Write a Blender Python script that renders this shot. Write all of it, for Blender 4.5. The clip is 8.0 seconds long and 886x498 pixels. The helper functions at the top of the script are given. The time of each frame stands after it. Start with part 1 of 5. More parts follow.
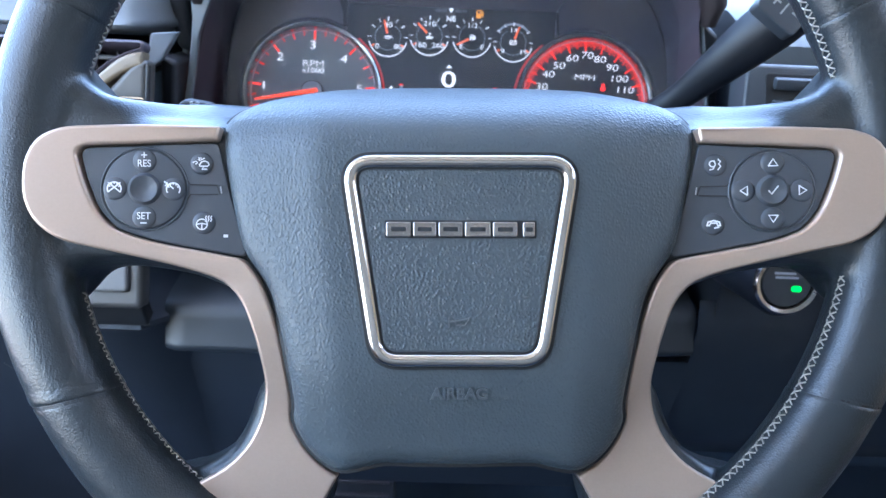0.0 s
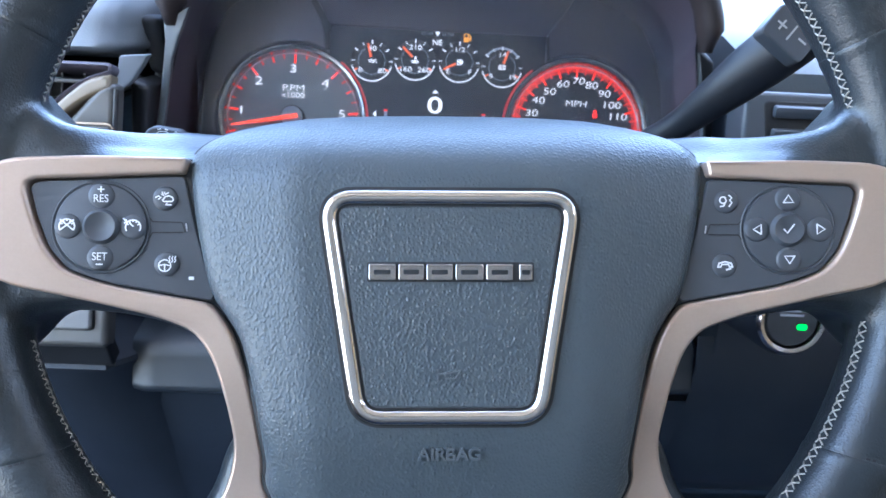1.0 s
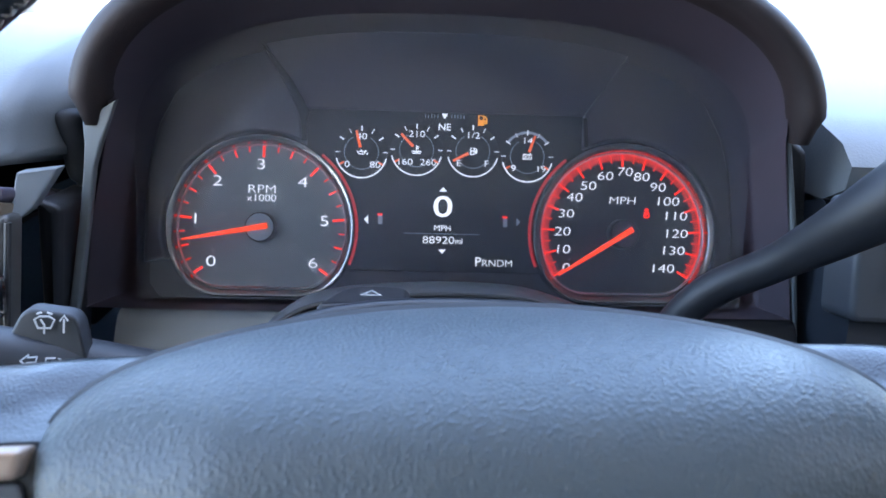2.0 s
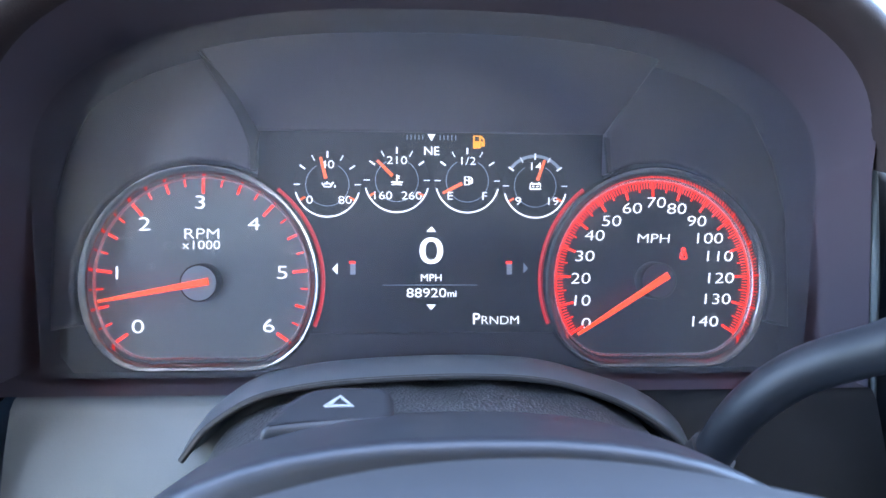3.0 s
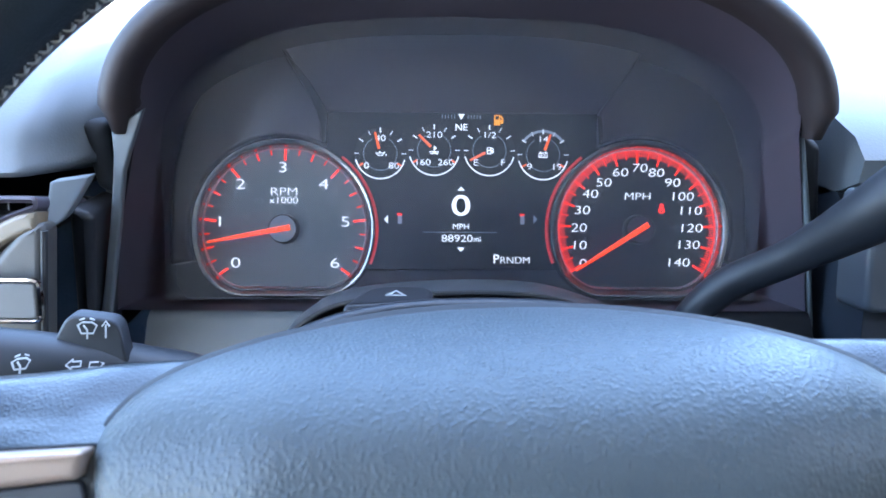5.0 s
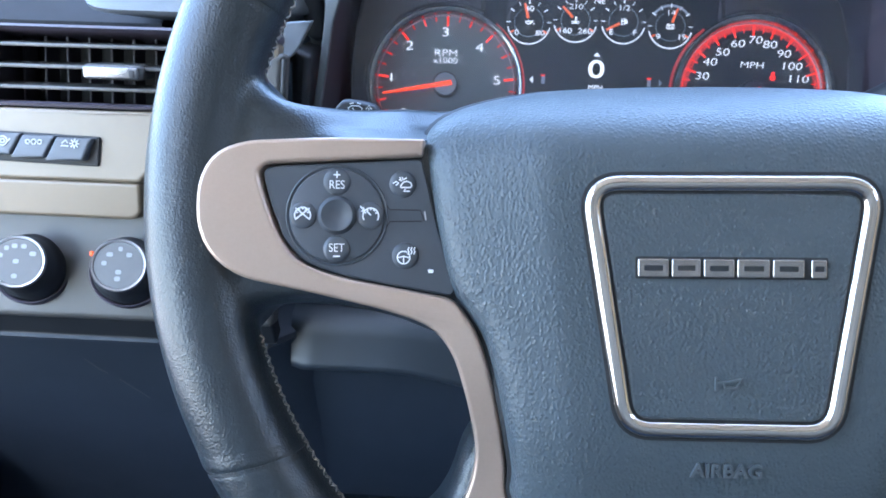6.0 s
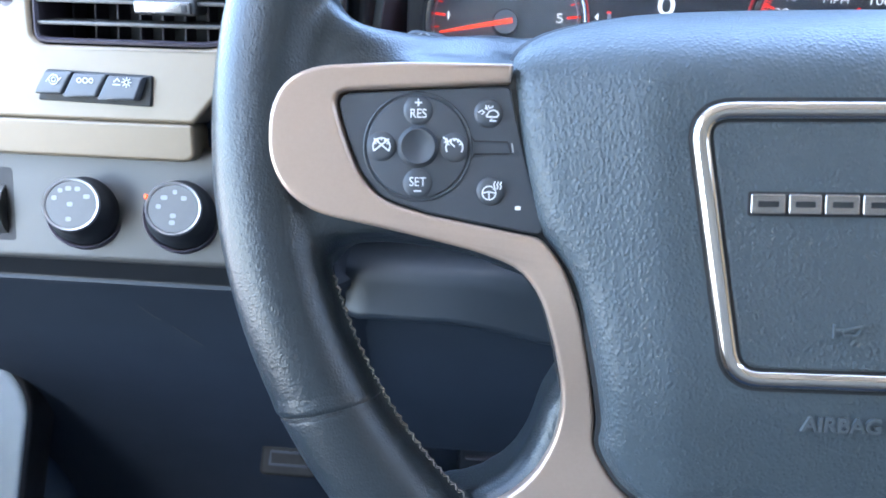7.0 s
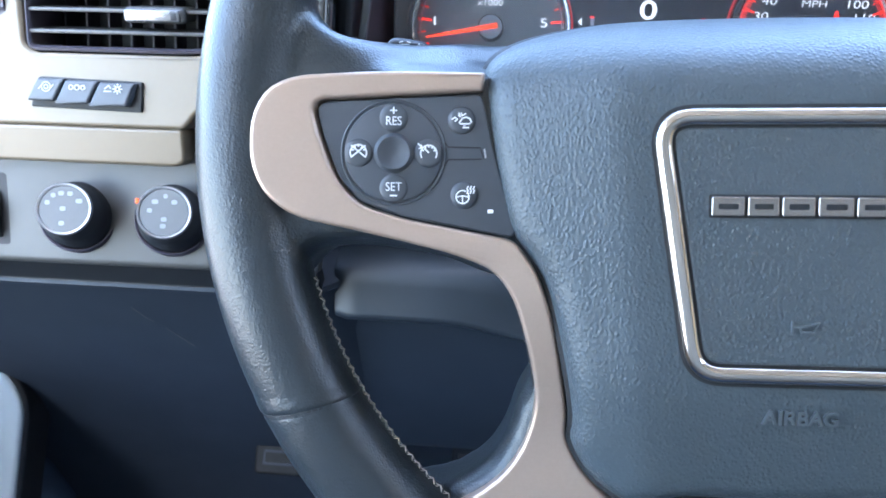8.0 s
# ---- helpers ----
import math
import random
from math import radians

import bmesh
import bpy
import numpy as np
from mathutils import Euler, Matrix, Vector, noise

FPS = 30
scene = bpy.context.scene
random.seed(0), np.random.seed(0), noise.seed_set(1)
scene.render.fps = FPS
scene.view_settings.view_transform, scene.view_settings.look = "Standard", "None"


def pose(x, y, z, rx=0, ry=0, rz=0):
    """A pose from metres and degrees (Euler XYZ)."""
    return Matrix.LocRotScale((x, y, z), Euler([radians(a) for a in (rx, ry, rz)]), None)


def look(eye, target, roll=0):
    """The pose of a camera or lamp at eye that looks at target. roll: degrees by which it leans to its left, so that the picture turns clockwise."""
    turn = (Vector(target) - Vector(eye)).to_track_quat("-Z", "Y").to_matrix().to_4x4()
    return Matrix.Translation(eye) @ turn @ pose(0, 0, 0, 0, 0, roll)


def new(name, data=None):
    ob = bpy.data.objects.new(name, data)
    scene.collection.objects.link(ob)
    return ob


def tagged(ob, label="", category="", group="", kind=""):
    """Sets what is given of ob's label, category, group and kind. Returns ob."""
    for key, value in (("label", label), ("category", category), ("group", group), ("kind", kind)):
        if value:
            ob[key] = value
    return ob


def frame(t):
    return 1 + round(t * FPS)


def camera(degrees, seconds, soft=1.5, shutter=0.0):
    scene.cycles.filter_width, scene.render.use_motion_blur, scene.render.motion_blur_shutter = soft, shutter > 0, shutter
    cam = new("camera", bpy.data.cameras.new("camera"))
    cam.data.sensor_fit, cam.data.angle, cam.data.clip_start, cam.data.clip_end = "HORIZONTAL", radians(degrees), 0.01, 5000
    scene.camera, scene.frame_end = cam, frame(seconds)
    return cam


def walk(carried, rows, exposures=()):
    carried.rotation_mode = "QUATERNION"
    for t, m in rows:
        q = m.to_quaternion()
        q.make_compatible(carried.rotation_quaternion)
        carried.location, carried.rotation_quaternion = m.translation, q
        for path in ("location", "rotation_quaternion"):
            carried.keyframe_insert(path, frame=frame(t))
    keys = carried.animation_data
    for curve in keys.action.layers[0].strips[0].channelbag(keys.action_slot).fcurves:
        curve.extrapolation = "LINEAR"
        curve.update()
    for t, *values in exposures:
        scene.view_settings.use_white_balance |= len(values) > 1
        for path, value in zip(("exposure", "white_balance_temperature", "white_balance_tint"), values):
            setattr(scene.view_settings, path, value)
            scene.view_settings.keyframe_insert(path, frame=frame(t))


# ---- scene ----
from mathutils.geometry import tessellate_polygon

cam = camera(62.0, 8.0, soft=1.5)
cam.data.dof.use_dof = True
cam.data.dof.focus_distance = 0.30
cam.data.dof.aperture_fstop = 18.0
PATH = [
    (0, (-0.0118, -0.2897, 0.8696), (0.0089, 0.65, 0.5281), 2.63),
    (0.5, (-0.017, -0.283, 0.8631), (0.0146, 0.6604, 0.5327), 2.96),
    (1, (-0.0132, -0.2626, 0.8682), (0.0284, 0.6864, 0.5558), 3.07),
    (1.5, (-0.0174, -0.2014, 0.8813), (0.0289, 0.7536, 0.5881), 2.74),
    (2, (-0.0174, -0.129, 0.8968), (0.023, 0.8285, 0.6113), 1.95),
    (2.2, (-0.0288, -0.1015, 0.8996), (0.0394, 0.8518, 0.6052), 2.08),
    (3.3, (-0.0152, -0.0337, 0.8977), (0.0523, 0.9214, 0.6095), 1.19),
    (3.5, (-0.0147, -0.0336, 0.8964), (0.0549, 0.9226, 0.6119), 1.24),
    (4, (-0.0147, -0.0339, 0.8952), (0.0549, 0.9238, 0.6159), 1.16),
    (4.2, (-0.0151, -0.0337, 0.8949), (0.054, 0.9243, 0.6163), 1.14),
    (5.3, (-0.0328, -0.1884, 0.9041), (-0.0302, 0.7613, 0.591), 0.78),
    (5.5, (-0.0469, -0.2137, 0.8999), (-0.0568, 0.7308, 0.5715), 1.00),
    (6, (-0.0797, -0.2348, 0.8672), (-0.1205, 0.6944, 0.4998), 1.55),
    (6.5, (-0.0914, -0.2252, 0.8539), (-0.156, 0.6881, 0.4516), 1.43),
    (7, (-0.0979, -0.223, 0.8538), (-0.1773, 0.681, 0.4337), 0.99),
    (7.5, (-0.0967, -0.2233, 0.8543), (-0.1837, 0.6777, 0.4293), 0.72),
    (8, (-0.0897, -0.2299, 0.8581), (-0.1678, 0.6743, 0.4384), 0.69),
]
walk(cam, [(t, look(eye, target, roll)) for t, eye, target, roll in PATH],
     exposures=[(0, 5.04, 5860, 7), (1.4, 5.06, 5920, 7), (2.0, 4.65, 6080, 8), (3.3, 5.65, 5880, 8), (4.2, 5.65, 5880, 8), (5.5, 4.75, 5600, 4), (6.0, 4.95, 5740, 5), (8, 5.17, 5880, 5)])

# ---- daylight ----
world = bpy.data.worlds.new("sky")
scene.world = world
world.use_nodes = True
wn = world.node_tree
sky = wn.nodes.new("ShaderNodeTexSky")
sky.sky_type = "NISHITA"
sky.sun_disc = False
sky.sun_elevation = radians(59)
sky.sun_rotation = radians(166)
sky.dust_density = 3.0
sky.ozone_density = 0.5
wn.links.new(sky.outputs["Color"], wn.nodes["Background"].inputs["Color"])
wn.nodes["Background"].inputs["Strength"].default_value = 0.15
sun = new("sun", bpy.data.lights.new("sun", "SUN"))
sun.data.energy = 0.9
sun.data.angle = radians(0.5)
sun.data.color = (1.0, 0.95, 0.87)
sun.matrix_world = look((1.2, -3.2, 5.8), (0, 0, 0))


# ---- materials ----
def material(name, color, rough=0.5, metal=0.0, vary=0.15, scale=60.0, bump=0.0, bump_scale=900.0, kind="noise", coat=0.0, spec=0.5, rough_vary=0.08, wrinkle=0.0):
    m = bpy.data.materials.new(name)
    m.use_nodes = True
    nt = m.node_tree
    b = nt.nodes["Principled BSDF"]
    b.inputs["Roughness"].default_value = rough
    b.inputs["Metallic"].default_value = metal
    b.inputs["Coat Weight"].default_value = coat
    b.inputs["Specular IOR Level"].default_value = spec
    co = nt.nodes.new("ShaderNodeTexCoord")
    n = nt.nodes.new("ShaderNodeTexNoise")
    n.inputs["Scale"].default_value = scale
    n.inputs["Detail"].default_value = 4
    nt.links.new(co.outputs["Object"], n.inputs["Vector"])
    mix = nt.nodes.new("ShaderNodeMix")
    mix.data_type = "RGBA"
    mix.inputs[6].default_value = (*[c * (1 - vary) for c in color], 1)
    mix.inputs[7].default_value = (*[min(1, c * (1 + vary)) for c in color], 1)
    nt.links.new(n.outputs["Fac"], mix.inputs[0])
    nt.links.new(mix.outputs[2], b.inputs["Base Color"])
    r = nt.nodes.new("ShaderNodeMapRange")
    r.inputs["To Min"].default_value = max(0.02, rough - rough_vary)
    r.inputs["To Max"].default_value = min(1, rough + rough_vary)
    n2 = nt.nodes.new("ShaderNodeTexNoise")
    n2.inputs["Scale"].default_value = scale * 0.35
    n2.inputs["Detail"].default_value = 6
    nt.links.new(co.outputs["Object"], n2.inputs["Vector"])
    nt.links.new(n2.outputs["Fac"], r.inputs["Value"])
    nt.links.new(r.outputs["Result"], b.inputs["Roughness"])
    if bump:
        bn = nt.nodes.new("ShaderNodeBump")
        bn.inputs["Strength"].default_value = bump
        bn.inputs["Distance"].default_value = 0.0006
        if kind == "leather":
            stretch = nt.nodes.new("ShaderNodeMapping")
            stretch.inputs["Scale"].default_value = (1.0, 0.80, 1.0)
            warp = nt.nodes.new("ShaderNodeTexNoise")
            warp.inputs["Scale"].default_value = bump_scale * 0.45
            warp.inputs["Detail"].default_value = 3
            add = nt.nodes.new("ShaderNodeMixRGB")
            add.blend_type = "LINEAR_LIGHT"
            add.inputs[0].default_value = 0.30 / bump_scale
            nt.links.new(co.outputs["Object"], stretch.inputs["Vector"])
            nt.links.new(stretch.outputs["Vector"], add.inputs[1])
            nt.links.new(stretch.outputs["Vector"], warp.inputs["Vector"])
            nt.links.new(warp.outputs["Color"], add.inputs[2])
            t = nt.nodes.new("ShaderNodeTexVoronoi")
            t.feature = "F1"
            t.inputs["Scale"].default_value = bump_scale
            nt.links.new(add.outputs[0], t.inputs["Vector"])
            sm = nt.nodes.new("ShaderNodeMapRange")
            sm.interpolation_type = "SMOOTHSTEP"
            sm.inputs["From Max"].default_value = 0.80
            sm.inputs["To Min"].default_value = 1.0
            sm.inputs["To Max"].default_value = 0.0
            nt.links.new(t.outputs["Distance"], sm.inputs["Value"])
            uneven = nt.nodes.new("ShaderNodeTexNoise")
            uneven.inputs["Scale"].default_value = bump_scale * 0.6
            uneven.inputs["Detail"].default_value = 2
            nt.links.new(co.outputs["Object"], uneven.inputs["Vector"])
            mul = nt.nodes.new("ShaderNodeMath")
            mul.operation = "MULTIPLY"
            nt.links.new(sm.outputs["Result"], mul.inputs[0])
            nt.links.new(uneven.outputs["Fac"], mul.inputs[1])
            nt.links.new(mul.outputs[0], bn.inputs["Height"])
        else:
            t = nt.nodes.new("ShaderNodeTexNoise")
            t.inputs["Scale"].default_value = bump_scale
            t.inputs["Detail"].default_value = 3
            nt.links.new(co.outputs["Object"], t.inputs["Vector"])
            nt.links.new(t.outputs["Fac"], bn.inputs["Height"])
        nt.links.new(bn.outputs["Normal"], b.inputs["Normal"])
        if wrinkle:
            fold = nt.nodes.new("ShaderNodeTexNoise")
            fold.inputs["Scale"].default_value = 420
            fold.inputs["Detail"].default_value = 5
            fold.inputs["Distortion"].default_value = 1.2
            bf = nt.nodes.new("ShaderNodeBump")
            bf.inputs["Strength"].default_value = wrinkle
            bf.inputs["Distance"].default_value = 0.0012
            nt.links.new(co.outputs["Object"], fold.inputs["Vector"])
            nt.links.new(fold.outputs["Fac"], bf.inputs["Height"])
            nt.links.new(bf.outputs["Normal"], bn.inputs["Normal"])
    return m


def glowing(name, color, strength):
    m = bpy.data.materials.new(name)
    m.use_nodes = True
    b = m.node_tree.nodes["Principled BSDF"]
    b.inputs["Base Color"].default_value = (*[c * 0.5 for c in color], 1)
    b.inputs["Emission Color"].default_value = (*color, 1)
    b.inputs["Emission Strength"].default_value = strength
    b.inputs["Roughness"].default_value = 0.4
    return m


def lens_material():
    """Clear plastic: what lies behind shows, with the gloss of its surface and a pale veil."""
    m = bpy.data.materials.new("clear_lens")
    m.use_nodes = True
    nt = m.node_tree
    for n in list(nt.nodes):
        if n.type == "BSDF_PRINCIPLED":
            nt.nodes.remove(n)
    out = nt.nodes["Material Output"]
    clear, gloss, mix, fr = (nt.nodes.new(k) for k in ("ShaderNodeBsdfTransparent", "ShaderNodeBsdfGlossy", "ShaderNodeMixShader", "ShaderNodeFresnel"))
    gloss.inputs["Roughness"].default_value = 0.12
    clear.inputs["Color"].default_value = (0.93, 0.93, 0.94, 1)
    fr.inputs["IOR"].default_value = 1.5
    nt.links.new(fr.outputs["Fac"], mix.inputs[0])
    nt.links.new(clear.outputs[0], mix.inputs[1])
    nt.links.new(gloss.outputs[0], mix.inputs[2])
    # bluish diffuse layer: some dust, mostly the veil of reflected sky painted in
    dust = nt.nodes.new("ShaderNodeBsdfDiffuse")
    dust.inputs["Color"].default_value = (0.55, 0.58, 0.72, 1)
    glare_film = nt.nodes.new("ShaderNodeMixShader")
    specks = nt.nodes.new("ShaderNodeTexNoise")
    specks.inputs["Scale"].default_value = 60
    specks.inputs["Detail"].default_value = 8
    amount = nt.nodes.new("ShaderNodeMapRange")
    amount.inputs["To Min"].default_value = 0.034
    amount.inputs["To Max"].default_value = 0.062
    nt.links.new(specks.outputs["Fac"], amount.inputs["Value"])
    nt.links.new(amount.outputs["Result"], glare_film.inputs[0])
    nt.links.new(mix.outputs[0], glare_film.inputs[1])
    nt.links.new(dust.outputs[0], glare_film.inputs[2])
    nt.links.new(glare_film.outputs[0], out.inputs["Surface"])
    return m


LENS = lens_material()
LEATHER = material("black_leather", (0.018, 0.0225, 0.0265), 0.31, vary=0.25, scale=45, bump=0.24, bump_scale=1250, kind="leather", rough_vary=0.07, spec=0.45, wrinkle=0.11)
PAD = material("grained_airbag_vinyl", (0.048, 0.060, 0.068), 0.42, vary=0.10, scale=30, bump=0.56, bump_scale=900, kind="leather", spec=0.4)
PANELGRAIN = material("grained_panel_vinyl", (0.048, 0.060, 0.068), 0.40, vary=0.10, scale=30, bump=0.80, bump_scale=900, kind="leather")
# cover vinyl made lighter, so the relief's catch of light is in the colour
EMBOSS = material("lightened_emboss_vinyl", (0.074, 0.087, 0.097), 0.35, vary=0.1)
KNOBPRINT = material("dull_grey_print", (0.21, 0.215, 0.215), 0.6, vary=0.1, scale=400)
PRINT = material("grey_print", (0.33, 0.34, 0.34), 0.6, vary=0.1, scale=400)
BOLSTER = material("dark_slate_plastic", (0.010, 0.014, 0.019), 0.5, vary=0.1, scale=50, bump=0.10, bump_scale=1600)
SATIN = material("satin_bronze_silver", (0.40, 0.302, 0.240), 0.32, 0.55, vary=0.05, scale=900)
CHROME = material("chrome", (0.50, 0.465, 0.44), 0.08, 1.0, vary=0.02, scale=40, rough_vary=0.03)
BUTTON = material("soft_black_plastic", (0.040, 0.045, 0.053), 0.50, vary=0.12, scale=120, bump=0.08, bump_scale=3000)
WHITE = material("white_print", (0.62, 0.63, 0.64), 0.5, vary=0.05, scale=400)
DARKGAP = material("dark_gap_rubber", (0.008, 0.008, 0.009), 0.7, vary=0.2)
THREAD = material("grey_thread", (0.27, 0.255, 0.23), 0.8, vary=0.2, scale=900)
HOOD = material("charcoal_vinyl", (0.021, 0.0160, 0.0165), 0.58, spec=0.25, vary=0.12, scale=25, bump=0.08, bump_scale=1100, kind="leather")
DASHTOP = material("slate_dash_vinyl", (0.088, 0.098, 0.106), 0.55, vary=0.12, scale=20, bump=0.2, bump_scale=800, kind="leather", spec=0.30)
HOUSING = material("matte_black_housing", (0.040, 0.034, 0.046), 0.48, vary=0.10, scale=30, bump=0.01, bump_scale=2500)
# tachometer face: lighter than DIALBLACK, with the reflected light put into the colour
DIAL = material("dial_reflection_grey", (0.125, 0.148, 0.158), 0.40, vary=0.06, scale=30)
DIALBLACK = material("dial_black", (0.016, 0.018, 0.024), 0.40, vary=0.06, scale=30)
SCREEN = material("display_glass_black", (0.008, 0.009, 0.014), 0.5, vary=0.05, scale=10, spec=0.25)
GREY = material("grey_dash_plastic", (0.036, 0.035, 0.033), 0.5, vary=0.08, scale=60, bump=0.15, bump_scale=1600)
SLATE = material("slate_plastic", (0.046, 0.053, 0.063), 0.45, vary=0.08, scale=60, bump=0.10, bump_scale=1600)
DARK = material("dark_dash_plastic", (0.015, 0.020, 0.029), 0.6, vary=0.15, scale=40, bump=0.15, bump_scale=1500, spec=0.3)
BEIGE = material("champagne_satin_trim", (0.118, 0.092, 0.061), 0.40, 0.1, vary=0.04, scale=300)
KNOBFACE = material("knob_grey_face", (0.105, 0.105, 0.103), 0.6, vary=0.05, scale=300, spec=0.25)
LINER = material("beige_headliner", (0.46, 0.43, 0.38), 0.9, vary=0.08, scale=300, bump=0.2, bump_scale=1500)
CARPET = material("dark_carpet", (0.050, 0.076, 0.120), 0.95, vary=0.4, scale=500, bump=0.6, bump_scale=900)
POCKET = material("pale_grey_plastic", (0.20, 0.245, 0.285), 0.45, vary=0.06, scale=50, bump=0.1, bump_scale=1200)
PEDAL = material("pedal_rubber_metal", (0.011, 0.0105, 0.0095), 0.6, 0.0, vary=0.3, scale=200, spec=0.12)
# unseen back walls: strong blotches added to give streaks in the chrome
TAN = material("unseen_brown_wall", (0.145, 0.118, 0.090), 0.45, vary=0.8, scale=7, bump=0.3, bump_scale=500, kind="leather")
DOOR = material("door_trim_vinyl", (0.30, 0.24, 0.18), 0.5, vary=0.1, scale=30, bump=0.2, bump_scale=800, kind="leather")
DOORTAN = material("tan_door_leather", (0.50, 0.33, 0.19), 0.5, vary=0.2, scale=10, bump=0.2, bump_scale=800, kind="leather")
SAIL = material("brown_sail_vinyl", (0.085, 0.066, 0.045), 0.6, vary=0.15, scale=30, bump=0.2, bump_scale=800, kind="leather")
RED = glowing("lit_red", (1.0, 0.022, 0.004), 0.066)
STALK = material("stalk_black_plastic", (0.012, 0.013, 0.016), 0.50, vary=0.15, scale=80, bump=0.06, bump_scale=2500, spec=0.35)
BOOT = material("wrinkled_black_leather", (0.028, 0.030, 0.034), 0.42, vary=0.3, scale=60, bump=1.0, bump_scale=800, kind="leather")
SILVER = material("satin_silver_edge", (0.80, 0.81, 0.83), 0.22, 0.9, vary=0.05, scale=200)
SHROUD = material("glossy_black_shroud", (0.012, 0.013, 0.016), 0.42, vary=0.2, scale=60, bump=0.03, bump_scale=2500, spec=0.35)
# lighter copy of SLATE for faces that catch the side light
LIT_SLATE = material("lit_slate_plastic", (0.085, 0.097, 0.105), 0.45, vary=0.08, scale=60, bump=0.10, bump_scale=1600)
# near-black: dark parts, and panel faces whose shade is put into the colour
ARCH = material("black_and_shaded_plastic", (0.008, 0.009, 0.011), 0.65, vary=0.2, scale=60, bump=0.05, bump_scale=2500, spec=0.18)
HALO = glowing("lit_red_edge", (1.0, 0.03, 0.03), 0.012)
NEEDLE = glowing("lit_needle_red", (1.0, 0.050, 0.003), 0.054)
GLOWWHITE = glowing("lit_white", (0.88, 0.91, 1.0), 0.054)
AMBER = glowing("lit_amber", (1.0, 0.38, 0.01), 0.035)
ORANGE = glowing("lit_orange", (1.0, 0.13, 0.02), 0.035)
GREEN = glowing("lit_green", (0.02, 1.0, 0.10), 0.05)
DIM = glowing("lit_dim_grey", (0.35, 0.40, 0.5), 0.010)


# ---- mesh helpers ----
def thing(name, m, label, category, group="", kind=""):
    ob = new(name)
    ob.empty_display_size = 0.02
    ob.matrix_world = m
    return tagged(ob, label, category, group, kind)


def part(name, bm, mat, parent=None, label="", smooth=True, m=None, angle=40):
    me = bpy.data.meshes.new(name)
    bmesh.ops.recalc_face_normals(bm, faces=bm.faces)
    bm.to_mesh(me)
    bm.free()
    me.materials.append(mat)
    if smooth:
        me.shade_smooth()
        me.set_sharp_from_angle(angle=radians(angle))
    ob = new(name, me)
    if parent is not None:
        ob.parent = parent
    if m is not None:
        ob.matrix_local = m
    if label:
        ob["label"] = label
    return ob


def single(name, bm, mat, m, label, category, kind="", group="", angle=40):
    ob = part(name, bm, mat, angle=angle)
    ob.matrix_world = m
    return tagged(ob, label, category, group, kind)


def curve_through(points, n=6, closed=True):
    """A smooth curve through 2D or 3D points."""
    pts = [Vector((*p, 0)) if len(p) == 2 else Vector(p) for p in points]
    out, k = [], len(pts)
    for i in range(k if closed else k - 1):
        if closed:
            a, b, c, d = (pts[(i + j) % k] for j in (-1, 0, 1, 2))
        else:
            a, b, c, d = (pts[min(max(i + j, 0), k - 1)] for j in (-1, 0, 1, 2))
        for s in range(n):
            t = s / n
            out.append(0.5 * ((2 * b) + (c - a) * t + (2 * a - 5 * b + 4 * c - d) * t * t + (3 * b - a - 3 * c + d) * t ** 3))
    if not closed:
        out.append(pts[-1])
    return [(p.x, p.y) for p in out] if len(points[0]) == 2 else out


def rounded(points, radius, n=5):
    """A polygon with its corners rounded."""
    out, k = [], len(points)
    for i in range(k):
        p, a, b = Vector(points[i]), Vector(points[i - 1]), Vector(points[(i + 1) % k])
        r = radius[i] if isinstance(radius, (list, tuple)) else radius
        da, db = (a - p), (b - p)
        cut = min(r, da.length * 0.49, db.length * 0.49)
        s, e = p + da.normalized() * cut, p + db.normalized() * cut
        for j in range(n + 1):
            t = j / n
            q = s * (1 - t) ** 2 + p * 2 * t * (1 - t) + e * t * t
            out.append((q.x, q.y))
    return out


def area(points):
    return 0.5 * sum(points[i - 1][0] * points[i][1] - points[i][0] * points[i - 1][1] for i in range(len(points)))


def offset(points, d):
    """The polygon grown by d (shrunk if negative)."""
    pts = points if area(points) > 0 else list(reversed(points))
    out, k = [], len(pts)
    for i in range(k):
        a, p, b = Vector(pts[i - 1]), Vector(pts[i]), Vector(pts[(i + 1) % k])
        u, v = (p - a), (b - p)
        n1, n2 = Vector((u.y, -u.x)).normalized(), Vector((v.y, -v.x)).normalized()
        n = n1 + n2
        n = n.normalized() if n.length > 1e-6 else n1
        out.append(tuple(p + n * d / max(0.5, n.dot(n1))))
    return out


def loft(rings, closed=True, cap_start=False, cap_end=False, bm=None, flat_outline=None):
    bm = bm or bmesh.new()
    outline = flat_outline and [Vector((x, y, 0)) for x, y in flat_outline]
    rows = [[bm.verts.new(p) for p in ring] for ring in rings]
    k = len(rows[0])
    for a, b in zip(rows, rows[1:]):
        for i in range(k if closed else k - 1):
            j = (i + 1) % k
            bm.faces.new((a[i], a[j], b[j], b[i]))
    for want, row in ((cap_start, rows[0]), (cap_end, rows[-1])):
        if want and outline:
            for i, j, k3 in tessellate_polygon([outline]):
                bm.faces.new((row[i], row[j], row[k3]))
        elif want:
            f = bm.faces.new(row)
            f.normal_update()
            bmesh.ops.triangulate(bm, faces=[f])
    return bm


